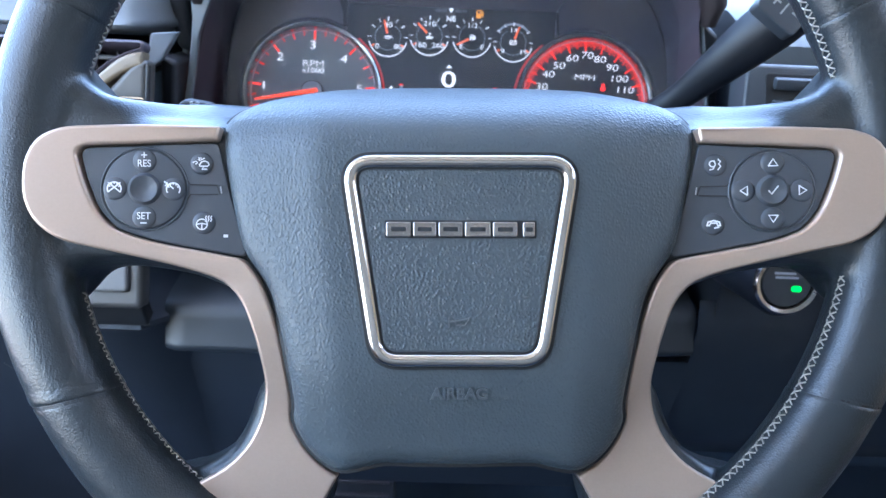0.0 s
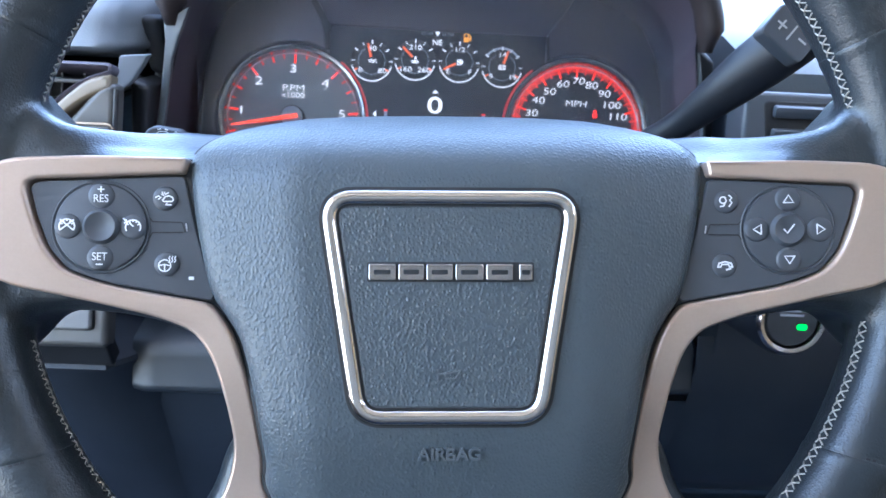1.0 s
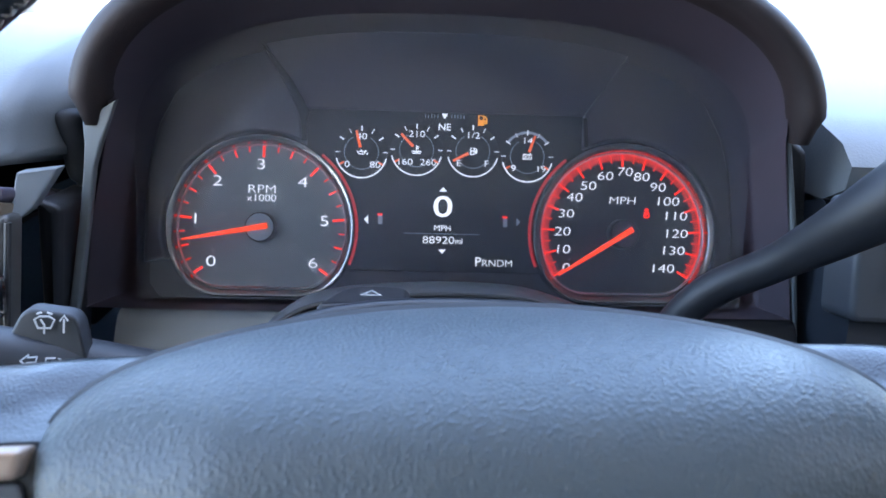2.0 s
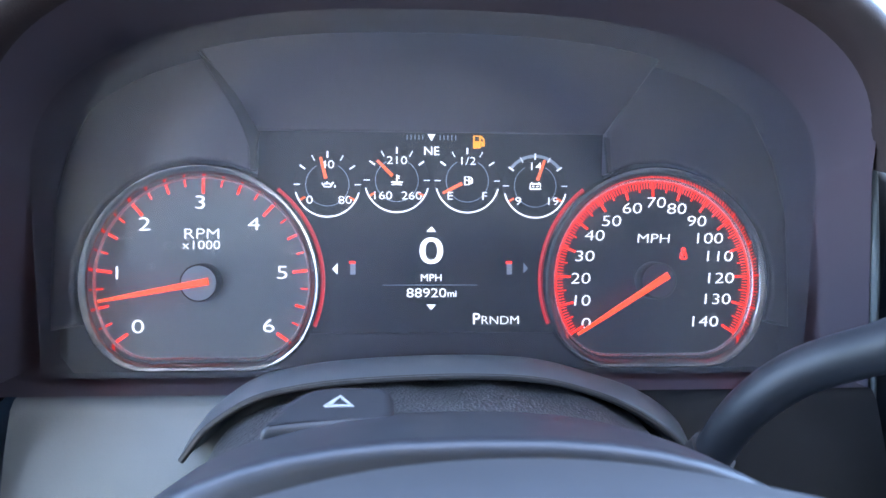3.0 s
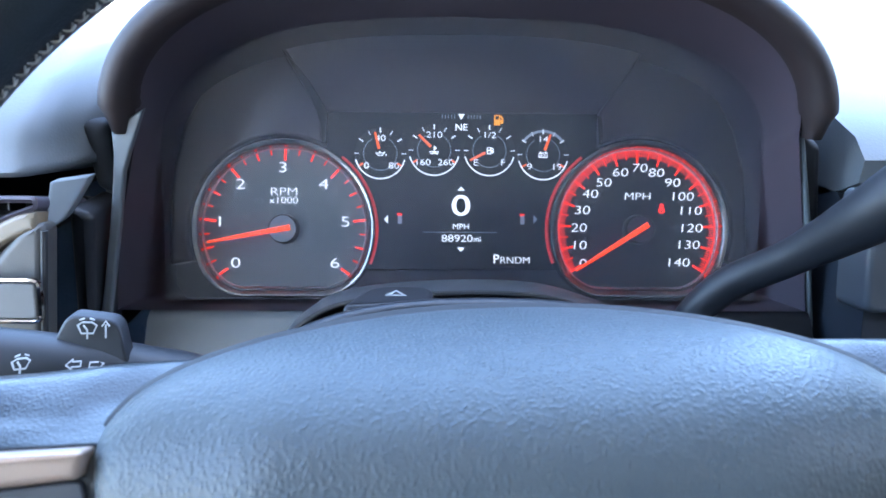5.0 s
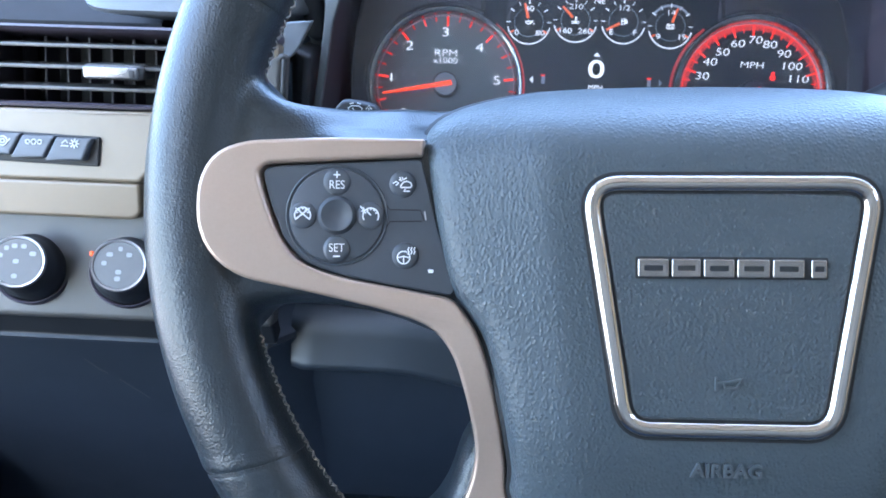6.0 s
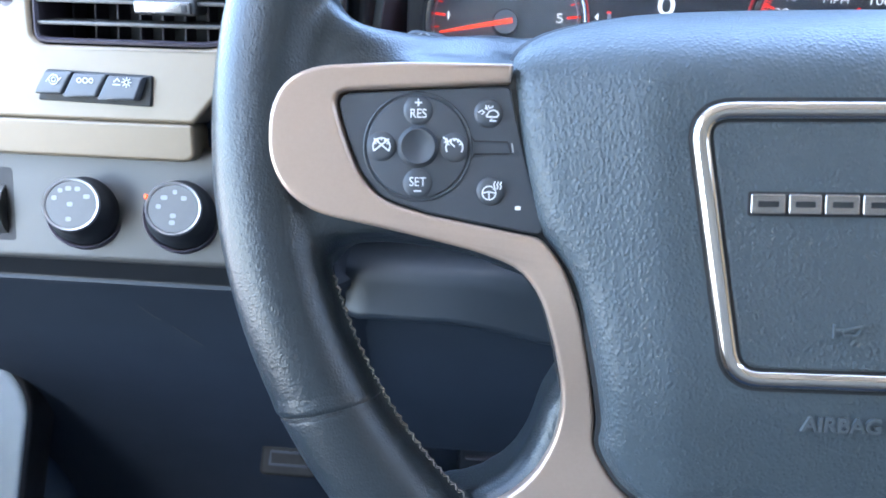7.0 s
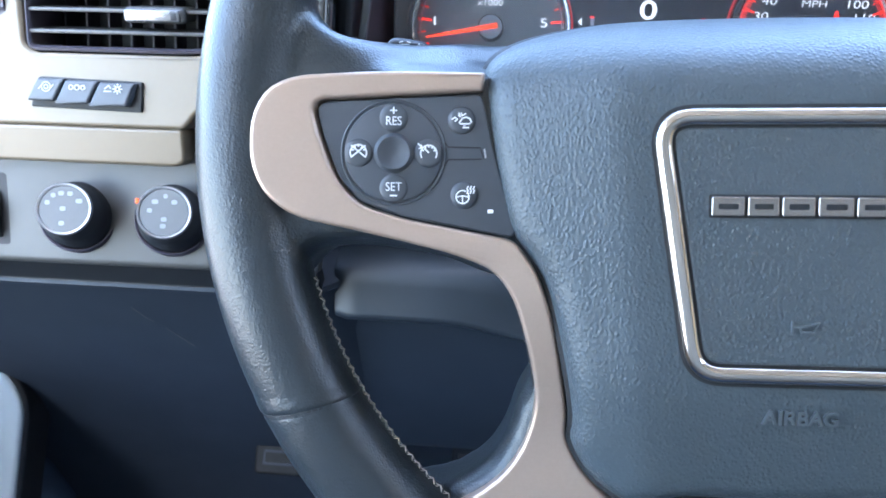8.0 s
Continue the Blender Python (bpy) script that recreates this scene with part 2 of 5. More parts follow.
def plate(points, z0, z1, bevel=0.001, steps=4, back=True, bm=None):
    """A slab with the outline given, from z0 to z1, its front edge rounded."""
    pts = points if area(points) > 0 else list(reversed(points))
    rings = [[(x, y, z0) for x, y in pts]]
    for i in range(steps + 1):
        a = i / steps * math.pi / 2
        d = bevel * (1 - math.cos(a))
        rings.append([(x, y, z1 - bevel + bevel * math.sin(a)) for x, y in offset(pts, -d)])
    rings.append([(x, y, z1) for x, y in offset(pts, -bevel * 1.12)])
    return loft(rings, cap_start=back, cap_end=True, bm=bm, flat_outline=pts)


def tube(path, radius, seg=12, closed=False, caps=True, flat=1.0, bm=None, up=(0, 0, 1)):
    """A round bar along a path; radius: a number or one for each point."""
    pts = [Vector(p) for p in path]
    k = len(pts)
    rad = radius if isinstance(radius, (list, tuple)) else [radius] * k
    rings = []
    for i, p in enumerate(pts):
        a = pts[i - 1] if closed or i else p
        b = pts[(i + 1) % k] if closed or i < k - 1 else p
        t = (b - a).normalized()
        s = t.cross(Vector(up))
        s = s.normalized() if s.length > 1e-4 else t.orthogonal().normalized()
        w = s.cross(t)
        rings.append([p + rad[i] * (math.cos(q) * s + flat * math.sin(q) * w) for q in (2 * math.pi * j / seg for j in range(seg))])
    if closed:
        rings.append(rings[0])
        out = loft(rings, bm=bm)
        bmesh.ops.remove_doubles(out, verts=out.verts, dist=1e-6)
        return out
    return loft(rings, cap_start=caps, cap_end=caps, bm=bm)


def lathe(profile, seg=40, bm=None):
    """A body of turning round z from (radius, z) pairs."""
    rings = [[(max(r, 1e-5) * math.cos(2 * math.pi * i / seg), max(r, 1e-5) * math.sin(2 * math.pi * i / seg), z) for i in range(seg)] for r, z in profile]
    out = loft(rings, bm=bm)
    bmesh.ops.remove_doubles(out, verts=out.verts, dist=2e-5)
    return out


def box(w, d, h, bevel=0.002, seg=3):
    bm = bmesh.new()
    bmesh.ops.create_cube(bm, size=1.0)
    bmesh.ops.scale(bm, vec=(w, d, h), verts=bm.verts)
    if bevel:
        bmesh.ops.bevel(bm, geom=bm.edges[:], offset=bevel, segments=seg, profile=0.5, affect="EDGES")
    return bm


def strokes(lines, width, z=0.0, depth=0.0003, bm=None):
    """Thin raised ribbons along 2D lines: printed symbols."""
    bm = bm or bmesh.new()
    for line in lines:
        pts = [Vector(p) for p in line]
        left, right = [], []
        for i, p in enumerate(pts):
            a, b = pts[max(i - 1, 0)], pts[min(i + 1, len(pts) - 1)]
            t = (b - a).normalized()
            n = Vector((-t.y, t.x)) * width / 2
            if i == 0:
                p = p - t * width * 0.3
            if i == len(pts) - 1:
                p = p + t * width * 0.3
            left.append(p + n)
            right.append(p - n)
        loop = left + right[::-1]
        low = [bm.verts.new((p.x, p.y, z)) for p in loop]
        top = [bm.verts.new((p.x, p.y, z + depth)) for p in loop]
        k = len(loop)
        for i in range(k):
            bm.faces.new((low[i], low[(i + 1) % k], top[(i + 1) % k], top[i]))
        m = len(left)
        for i in range(m - 1):
            bm.faces.new((top[i], top[i + 1], top[k - 2 - i], top[k - 1 - i]))
    return bm


def arc(cx, cy, r, a0, a1, n=14):
    return [(cx + r * math.cos(radians(a0 + (a1 - a0) * i / n)), cy + r * math.sin(radians(a0 + (a1 - a0) * i / n))) for i in range(n + 1)]


def warp(bm, f):
    for v in bm.verts:
        v.co = Vector(f(*v.co))
    return bm


def lettering(body, size, depth=0.0002, stretch=1.0, bold=0.0, slant=0.0):
    c = bpy.data.curves.new("letters", "FONT")
    c.body, c.size, c.extrude, c.offset = body, size, depth, bold
    c.align_x, c.align_y, c.resolution_u = "CENTER", "CENTER", 5
    c.shear = slant
    ob = bpy.data.objects.new("letters", c)
    me = bpy.data.meshes.new_from_object(ob)
    bm = bmesh.new()
    bm.from_mesh(me)
    bmesh.ops.scale(bm, vec=(stretch, 1, 1), verts=bm.verts)
    bpy.data.objects.remove(ob)
    bpy.data.meshes.remove(me)
    bpy.data.curves.remove(c)
    return bm


def smooth01(a, b, x):
    t = min(1, max(0, (x - a) / (b - a)))
    return t * t * (3 - 2 * t)


# ---- cabin shell ----
def slab(name, pts, thick, mat, label, category, kind="structure"):
    """A flat panel of four corners, thickened away from its normal."""
    bm = bmesh.new()
    a = [Vector(p) for p in pts]
    n = (a[1] - a[0]).cross(a[2] - a[0]).normalized() * thick
    low, top = [bm.verts.new(p - n) for p in a], [bm.verts.new(p) for p in a]
    bm.faces.new(top)
    bm.faces.new(low[::-1])
    for i in range(len(a)):
        j = (i + 1) % len(a)
        bm.faces.new((low[i], low[j], top[j], top[i]))
    return single(name, bm, mat, Matrix(), label, category, kind)


XL, XR = -0.56, 1.15
slab("floor", [(XL, -1.6, 0.15), (XR, -1.6, 0.15), (XR, 1.1, 0.15), (XL, 1.1, 0.15)], 0.03, CARPET, "dark carpeted cab floor", "floor")
slab("wall_firewall", [(XL, 0.75, 0.15), (XR, 0.75, 0.15), (XR, 0.80, 0.86), (XL, 0.80, 0.86)], -0.03, CARPET, "dark carpeted firewall behind the pedals", "wall")
slab("wall_rear", [(XL, -1.1, 0.15), (XR, -1.1, 0.15), (XR, -1.1, 1.12), (XL, -1.1, 1.12)], 0.03, TAN, "dark brown leather rear cab wall", "wall")
# added out of view: blocks rear sky and sets what the chrome reflects
slab("wall_unseen_blocker", [(XL, -0.62, 0.15), (XR, -0.62, 0.15), (XR, -0.72, 1.30), (XL, -0.72, 1.30)], 0.12, TAN, "added unseen brown wall behind the driver, shaping the light", "wall")
# unseen roof; its front edge is placed to hold light off wheel and dash
slab("ceiling", [(XL, -1.6, 1.45), (XR, -1.6, 1.45), (XR, 0.17, 1.45), (XL, 0.17, 1.45)], -0.03, LINER, "light beige headliner, run forward unseen to cut the sky light", "ceiling")
for x, s, side in ((XL, -1, "left"), (XR, 1, "right")):
    t = 0.05 * -s
    if s > 0:
        # unseen right wall, built up past the window line to block sky light
        slab("wall_door_right", [(x, -1.6, 0.15), (x, 0.80, 0.15), (x, 0.80, 1.25), (x, -1.6, 1.25)], t, DOORTAN, "tan vinyl door trim, raised unseen to block side light", "door panel")
    else:
        slab("wall_door_left", [(x, -1.6, 0.15), (x, 0.80, 0.15), (x, 0.80, 0.84), (x, 0.16, 0.84), (x, 0.10, 0.80), (x, 0.06, 0.60), (x, -0.62, 0.60), (x, -0.66, 0.90), (x, -1.6, 0.90)], t, DOOR, "tan vinyl side wall with the open doorway", "door frame")
    slab("wall_pillar_" + side, [(x, -1.6, 0.90), (x, -1.5, 0.90), (x, -1.5, 1.45), (x, -1.6, 1.45)], t, LINER, "beige rear pillar trim", "pillar")
    slab("wall_post_" + side, [(x, -0.45, 0.90), (x, -0.30, 0.90), (x, -0.30, 1.45), (x, -0.45, 1.45)], t, LINER, "beige door pillar trim", "pillar")
    bm = tube([(x + 0.02 * s, 1.0, 0.86), (x, 0.55, 1.12), (x - 0.02 * s, 0.0, 1.46)], [0.075, 0.060, 0.050], 14, flat=0.7)
    single("wall_windshield_pillar_" + side, bm, LINER, Matrix(), "beige sloping windshield pillar", "pillar", "structure")

slab("wall_sail_panel", [(-0.535, 0.26, 0.82), (-0.535, 0.82, 0.82), (-0.535, 0.82, 1.08), (-0.535, 0.50, 1.08)], 0.03, SAIL, "tan sail panel at the front of the door", "door panel")
slab("wall_kick_panel", [(-0.55, 0.05, 0.15), (-0.55, 0.75, 0.15), (-0.55, 0.75, 0.62), (-0.55, 0.05, 0.62)], 0.008, CARPET, "dark carpeted kick panel", "wall")
bm = bmesh.new()
bmesh.ops.create_grid(bm, x_segments=40, y_segments=40, size=400)
PAVING = material("pale_concrete", (0.36, 0.35, 0.33), 0.9, vary=0.2, scale=0.8, bump=0.2, bump_scale=40)
single("ground", bm, PAVING, pose(0, 0, -0.55), "pale concrete parking ground outside the cab", "ground", "structure")

# ---- dashboard ----
def dash_section(x0, x1, profile, name, mat, parent, label="", n=8):
    rings = []
    for i in range(n + 1):
        x = x0 + (x1 - x0) * i / n
        rings.append([(x, y, z) for y, z in profile])
    return part(name, loft(rings, closed=True, cap_start=True, cap_end=True), mat, parent, label)


dash = thing("dashboard", Matrix(), "slate vinyl truck dashboard with champagne trim", "dashboard")
TOP = [(1.0, 0.945), (0.60, 0.905), (0.34, 0.868), (0.27, 0.858), (0.238, 0.848), (0.226, 0.838), (0.228, 0.826), (0.245, 0.818), (0.30, 0.80), (1.0, 0.80)]
POD = [(1.0, 0.935), (0.60, 0.912), (0.40, 0.897), (0.30, 0.8870), (0.24, 0.8730), (0.214, 0.8590), (0.2065, 0.8530), (0.2030, 0.8470), (0.2005, 0.842), (0.1965, 0.8375), (0.1940, 0.8350), (0.1960, 0.8325), (0.28, 0.822), (1.0, 0.80)]
rings = []
for i in range(25):
    x = -0.187 - 0.133 * i / 24
    s = math.sqrt(max(0.0, 1 - (max(0.0, -0.272 - x) / 0.0485) ** 4))
    back = 0.040 * smooth01(-0.206, -0.187, x)
    rings.append([(x, y + ((1 - s) * 0.045 + back) * (1 - smooth01(0.3, 0.9, y)), 0.852 + (z - 0.852) * (0.12 + 0.88 * s)) for y, z in POD])
part("top_pad", loft(rings, cap_start=True, cap_end=True), DASHTOP, dash, "slate grained vinyl top pad with a rounded end", angle=70)
dash_section(-0.535, -0.300, [(1.0, 0.86), (0.60, 0.852), (0.36, 0.838), (0.30, 0.830), (0.282, 0.820), (0.282, 0.77), (1.0, 0.77)], "end_panel", ARCH, dash, "dark end of the dashboard")
bm = plate(rounded([(-0.1925, 0.8305), (-0.1795, 0.8308), (-0.1825, 0.8230), (-0.1865, 0.8135), (-0.1925, 0.8095)], [0.001, 0.001, 0.006, 0.006, 0.001]), -0.205, -0.1975, 0.0012, 3)
part("end_cap", warp(bm, lambda x, y, z: (x, -z - 0.0135 + 0.9 * (x + 0.1925) + 0.6 * (y - 0.8095), y)), LIT_SLATE, dash, "slate cap beside the cluster")
bm = plate(rounded([(-0.199, 0.70), (-0.194, 0.70), (-0.1805, 0.812), (-0.192, 0.816)], 0.004), -0.245, -0.208, 0.004, 3)
part("side_filler", warp(bm, lambda x, y, z: (x, -z, y)), STALK, dash, "black filler beside the cluster")
dv = thing("demister_vent", pose(-0.385, 0.345, 0.842, 60, 0, 0), "small black side window demister with a pale tab", "air vent")
part("frame", plate(rounded([(-0.05, -0.016), (0.05, -0.016), (0.05, 0.020), (-0.05, 0.020)], 0.006), -0.03, 0.0, 0.003, 3), HOUSING, dv, "black demister frame")
part("tab", plate(rounded([(-0.012, -0.006), (0.020, -0.006), (0.020, 0.010), (-0.012, 0.010)], 0.004), 0.0, 0.004, 0.002, 3), BEIGE, dv, "pale champagne tab")
dash_section(0.199, 1.10, TOP, "top_pad", DASHTOP, dash, "slate grained vinyl top pad")
dash_section(-0.196, 0.199, [(1.0, 0.940), (0.60, 0.905), (0.36, 0.868), (0.36, 0.80), (1.0, 0.80)], "top_pad", DASHTOP, dash)
FACE = [(0.245, 0.817), (0.225, 0.80), (0.205, 0.77), (0.20, 0.735), (0.195, 0.64), (0.40, 0.64), (0.40, 0.817)]
dash_section(0.199, 1.10, FACE, "face_panel", DARK, dash, "dark plastic lower dash face")

cv = thing("centre_vent", pose(0.275, 0.196, 0.803, 80, 0, 0), "black centre air vent with pale slats beside the cluster", "air vent")
part("frame", plate(rounded([(-0.082, -0.035), (0.075, -0.035), (0.075, 0.026), (-0.082, 0.026)], 0.006), -0.03, -0.004, 0.003, 3), SLATE, cv, "slate vent surround")
part("duct", plate(rounded([(-0.064, -0.024), (0.066, -0.024), (0.066, 0.020), (-0.070, 0.020)], 0.004), -0.01, -0.0035, 0.0005, 1), DARKGAP, cv, "dark duct")
for i in range(3):
    part("slat", box(0.128, 0.0075, 0.006, 0.0015, 2), SLATE, cv, "slate slat", m=pose(0.0, -0.0155 + 0.0145 * i, -0.002, 20, 0, 0))
rows = [[(x, 0.199, 0.66), (x, 0.194, 0.642), (x, 0.200, 0.61), (x, 0.225, 0.56), (x, 0.26, 0.50), (x, 0.36, 0.42), (x, 0.60, 0.36), (x, 0.80, 0.34)] for x in (0.187, 0.30, 0.60, 1.12)]
part("lower_face", loft(rows, closed=False), DARK, dash, "dark lower dash panel")

# ---- steering wheel ----
wheel = thing("steering_wheel", pose(0, -0.00366, 0.7907, 68.9, -2.2, 0), "black leather steering wheel with bronze-silver spokes and chrome-framed airbag cover", "steering wheel")
RIM_R, RIM_V, RIM_W = 0.1775, 0.003, -0.009


def rim_point(a, q, rr=0.0162, rd=0.0162, grow=0.0):
    """A point on the rim: a round the wheel, q round the tube (0 outwards, 90 to the driver)."""
    e = 2 / 2.25
    c, s = math.cos(q), math.sin(q)
    r = RIM_R + (rr + grow) * math.copysign(abs(c) ** e, c)
    w = RIM_W + (rd + grow) * math.copysign(abs(s) ** e, s)
    return (r * math.cos(a), RIM_V + r * math.sin(a), w)


bm = bmesh.new()
rings = [[rim_point(2 * math.pi * i / 160, 2 * math.pi * j / 28, grow=0.0005) for j in range(28)] for i in range(161)]
loft(rings, bm=bm)
bmesh.ops.remove_doubles(bm, verts=bm.verts, dist=1e-6)
SPOKE = [(-0.078, 0.0425), (-0.100, 0.0425), (-0.128, 0.0408), (-0.146, 0.0410), (-0.156, 0.0495), (-0.170, 0.060), (-0.183, 0.030), (-0.184, -0.030), (-0.175, -0.052), (-0.162, -0.0415), (-0.155, -0.0335), (-0.146, -0.0305), (-0.131, -0.0305), (-0.110, -0.0340), (-0.094, -0.040), (-0.075, -0.043), (-0.055, -0.036), (-0.050, 0.0), (-0.055, 0.033)]
LEG = [(-0.074, -0.070), (-0.084, -0.082), (-0.0885, -0.095), (-0.096, -0.107), (-0.110, -0.116), (-0.128, -0.121), (-0.135, -0.135), (-0.100, -0.165), (-0.070, -0.165), (-0.052, -0.120), (-0.066, -0.095)]
for side in (1, -1):
    for outline, z1, bev in ((SPOKE, -0.0075, 0.009), (LEG, -0.012, 0.008)):
        pts = [(side * x, y) for x, y in curve_through(outline, 4)]
        piece = plate(pts, -0.046, z1, bev, 5)
        if outline is SPOKE:
            warp(piece, lambda x, y, z: (x, y, z - (0.019 * (1 - smooth01(0.118, 0.150, abs(x))) * smooth01(0.020, 0.042, y) + 0.008 * (1 - smooth01(0.092, 0.108, abs(x))) * smooth01(0.022, 0.032, y) if z > -0.03 else 0.0) + 0.11 * max(0.0, abs(x) - 0.0945)))
        me = bpy.data.meshes.new("piece")
        piece.to_mesh(me)
        piece.free()
        bm.from_mesh(me)
        bpy.data.meshes.remove(me)
rim = part("rim", bm, LEATHER, wheel, "black leather-wrapped rim")
mod = rim.modifiers.new("remesh", "REMESH")
mod.mode, mod.voxel_size, mod.use_smooth_shade = "VOXEL", 0.0020, True
mod = rim.modifiers.new("smooth", "SMOOTH")
mod.factor, mod.iterations = 0.5, 10

# leather joints across the rim
for a0, skew in ((156.0, 0.0), (209.3, -1.7), (24.0, 0.0), (-29.3, 1.7)):
    def seam(d, g):
        ring = []
        for j in range(48):
            q = 2 * math.pi * j / 48
            ring.append(rim_point(radians(a0 + skew * math.cos(q)) + d / RIM_R, q, grow=g))
        return ring

    part("joint", loft([seam(d, g) for d, g in ((-0.0150, -0.0010), (-0.0090, 0.0000), (-0.0050, 0.0004), (-0.0025, 0.0006), (-0.0010, 0.0006), (-0.0003, 0.0002), (0.0, -0.0006))]), LEATHER, wheel)
    part("joint", loft([seam(d, g) for d, g in ((0.0004, -0.0006), (0.0007, 0.0001), (0.0016, 0.0004), (0.0045, 0.0002), (0.0100, -0.0010))]), LEATHER, wheel)
    part("crease", loft([seam(d, g) for d, g in ((-0.0003, -0.0006), (-0.0002, 0.0003), (0.0005, 0.0003), (0.0006, -0.0006))]), DARKGAP, wheel)

# thread along the inside of the rim
def stitches(a0, a1, n, q0):
    bm = bmesh.new()
    rnd = random.Random(n)
    for i in range(n):
        a, b = a0 + (a1 - a0) * i / n, a0 + (a1 - a0) * (i + 0.80) / n
        for s in (1, -1):
            dq = s * (0.11 if q0 < 3.05 else 0.06) + rnd.uniform(-0.008, 0.008)
            m = rim_point((a + b) / 2, q0, grow=0.0013)
            tube([rim_point(a, q0 - dq, grow=0.0003), m, rim_point(b, q0 + dq, grow=0.0003)], 0.00036 if q0 < 3.05 else 0.00028, 5, bm=bm)
    return bm


for a0, a1, n, q0 in ((196, 240, 34, 184), (112, 164, 38, 188), (-13, -60, 34, 168), (16, 66, 38, 172)):
    part("stitching", stitches(radians(a0), radians(a1), n, radians(q0)), THREAD, wheel, "grey zigzag thread")

# airbag cover
PAD_LEFT = [(0.0, 0.0541), (-0.022, 0.0535), (-0.042, 0.0515), (-0.062, 0.0480), (-0.078, 0.0435), (-0.0885, 0.0388), (-0.0950, 0.0330), (-0.0975, 0.0265), (-0.0968, 0.0190), (-0.0930, -0.0040), (-0.0880, -0.0230), (-0.0820, -0.0320), (-0.0768, -0.0400), (-0.0732, -0.0510), (-0.0695, -0.0680), (-0.0668, -0.0850), (-0.0672, -0.0935), (-0.0625, -0.1030), (-0.0560, -0.1095), (-0.0480, -0.1130), (-0.0380, -0.1115), (-0.0300, -0.1098), (-0.0150, -0.1100)]
PAD_OUT = PAD_LEFT + [(-x, y) for x, y in reversed(PAD_LEFT[1:])]
PAD_OUT = PAD_OUT[: len(PAD_LEFT)] + [(0.0, -0.1102)] + PAD_OUT[len(PAD_LEFT):]
PAD_OUT = curve_through(PAD_OUT, 3)


def pad_height(u, v):
    ridge = abs(u) - (0.056 + 0.11 * min(0.0, v))
    side = 0.5 * (ridge + math.sqrt(ridge * ridge + 0.0000018))
    return 0.0097 - 0.27 * side - 0.059 * (max(0.0, v - 0.010) / 0.0441) ** 2.7 - 0.007 * smooth01(-0.065, -0.115, v)


rings = []
for d, drop in ((0.0, 0.030), (0.0, 0.0075), (-0.0007, 0.0048), (-0.0020, 0.0024), (-0.0040, 0.0009), (-0.0065, 0.0002), (-0.009, 0.0)):
    rings.append([(x, y, pad_height(x, y) - drop) for x, y in offset(PAD_OUT, d)])
inner = offset(PAD_OUT, -0.009)
for i in range(1, 22):
    f = 1 - i / 22
    ring = [(x * f, -0.032 + (y + 0.032) * f) for x, y in inner]
    rings.append([(x, y, pad_height(x, y)) for x, y in ring])
gap = [[(x, y, pad_height(x, y) - drop) for x, y in offset(PAD_OUT, d)] for d, drop in ((0.0013, 0.030), (0.0013, 0.0072), (-0.0005, 0.0072))]
part("cover_gap", loft(gap), DARKGAP, wheel, "dark joint round the airbag cover")
cover = part("airbag_cover", loft(rings, cap_end=True), PAD, wheel, "slate grained vinyl airbag cover", angle=60)
FRAME = rounded([(-0.0438, 0.0104), (0.0440, 0.0104), (0.0316, -0.0665), (-0.0316, -0.0665)], [0.010, 0.010, 0.008, 0.008], 8)
dense = []
for i in range(len(FRAME)):
    a, b = Vector(FRAME[i]), Vector(FRAME[(i + 1) % len(FRAME)])
    k = max(1, int((b - a).length / 0.004))
    dense += [tuple(a.lerp(b, j / k)) for j in range(k)]
rings = []
for d, z in ((0.0030, -0.0010), (0.0029, 0.0004), (0.0022, 0.0016), (0.0010, 0.0023), (-0.0004, 0.0024), (-0.0018, 0.0017), (-0.0026, 0.0004), (-0.0028, -0.0010)):
    ring = offset(dense, d)
    rings.append([(x, y, pad_height(x, y) + z) for x, y in ring])
part("chrome_frame", loft(rings), CHROME, wheel, "polished chrome frame", angle=60)
for a, b in ((0.0028, 0.0037), (-0.0038, -0.0026)):
    rings = [[(x, y, pad_height(x, y) + z) for x, y in offset(dense, d)] for d, z in ((a, -0.001), (a, 0.0004), (b, 0.0004), (b, -0.001))]
    part("frame_gap", loft(rings), DARKGAP, wheel, "dark joint beside the frame", angle=30)
bm = plate(offset(FRAME, -0.0031), -0.001, 0.0008, 0.0008, 3)
part("centre_panel", warp(bm, lambda x, y, z: (x, y, z + pad_height(x, y))), PANELGRAIN, wheel, "grained slate panel inside the frame")
HZ = 0.0104
BADGE = material("smoked_chrome", (0.34, 0.32, 0.315), 0.24, 1.0, vary=0.1, scale=200)
badge = part("badge_base", plate(rounded([(-0.0292, -0.0194), (0.0296, -0.0194), (0.0296, -0.0124), (-0.0292, -0.0124)], 0.0008), HZ - 0.001, HZ + 0.0003, 0.0002, 2), DARKGAP, wheel, "black badge outline")
for i, (a, b) in enumerate(((-0.0286, -0.0190), (-0.0182, -0.0092), (-0.0084, 0.0010), (0.0018, 0.0118), (0.0126, 0.0222), (0.0242, 0.0290))):
    outline = rounded([(a, -0.0189), (b, -0.0189), (b, -0.0130), (a, -0.0130)], 0.0007)
    part("badge_bar", plate(outline, HZ, HZ + 0.0012, 0.0005, 3), BADGE, wheel, "polished chrome badge bar")
    w = (b - a) * 0.30
    part("badge_inlay", plate(rounded([((a + b) / 2 - w, -0.0168), ((a + b) / 2 + w, -0.0168), ((a + b) / 2 + w, -0.0151), ((a + b) / 2 - w, -0.0151)], 0.0003), HZ + 0.0008, HZ + 0.00135, 0.0001, 1), DARKGAP, wheel, "dark inlay of the badge bar")
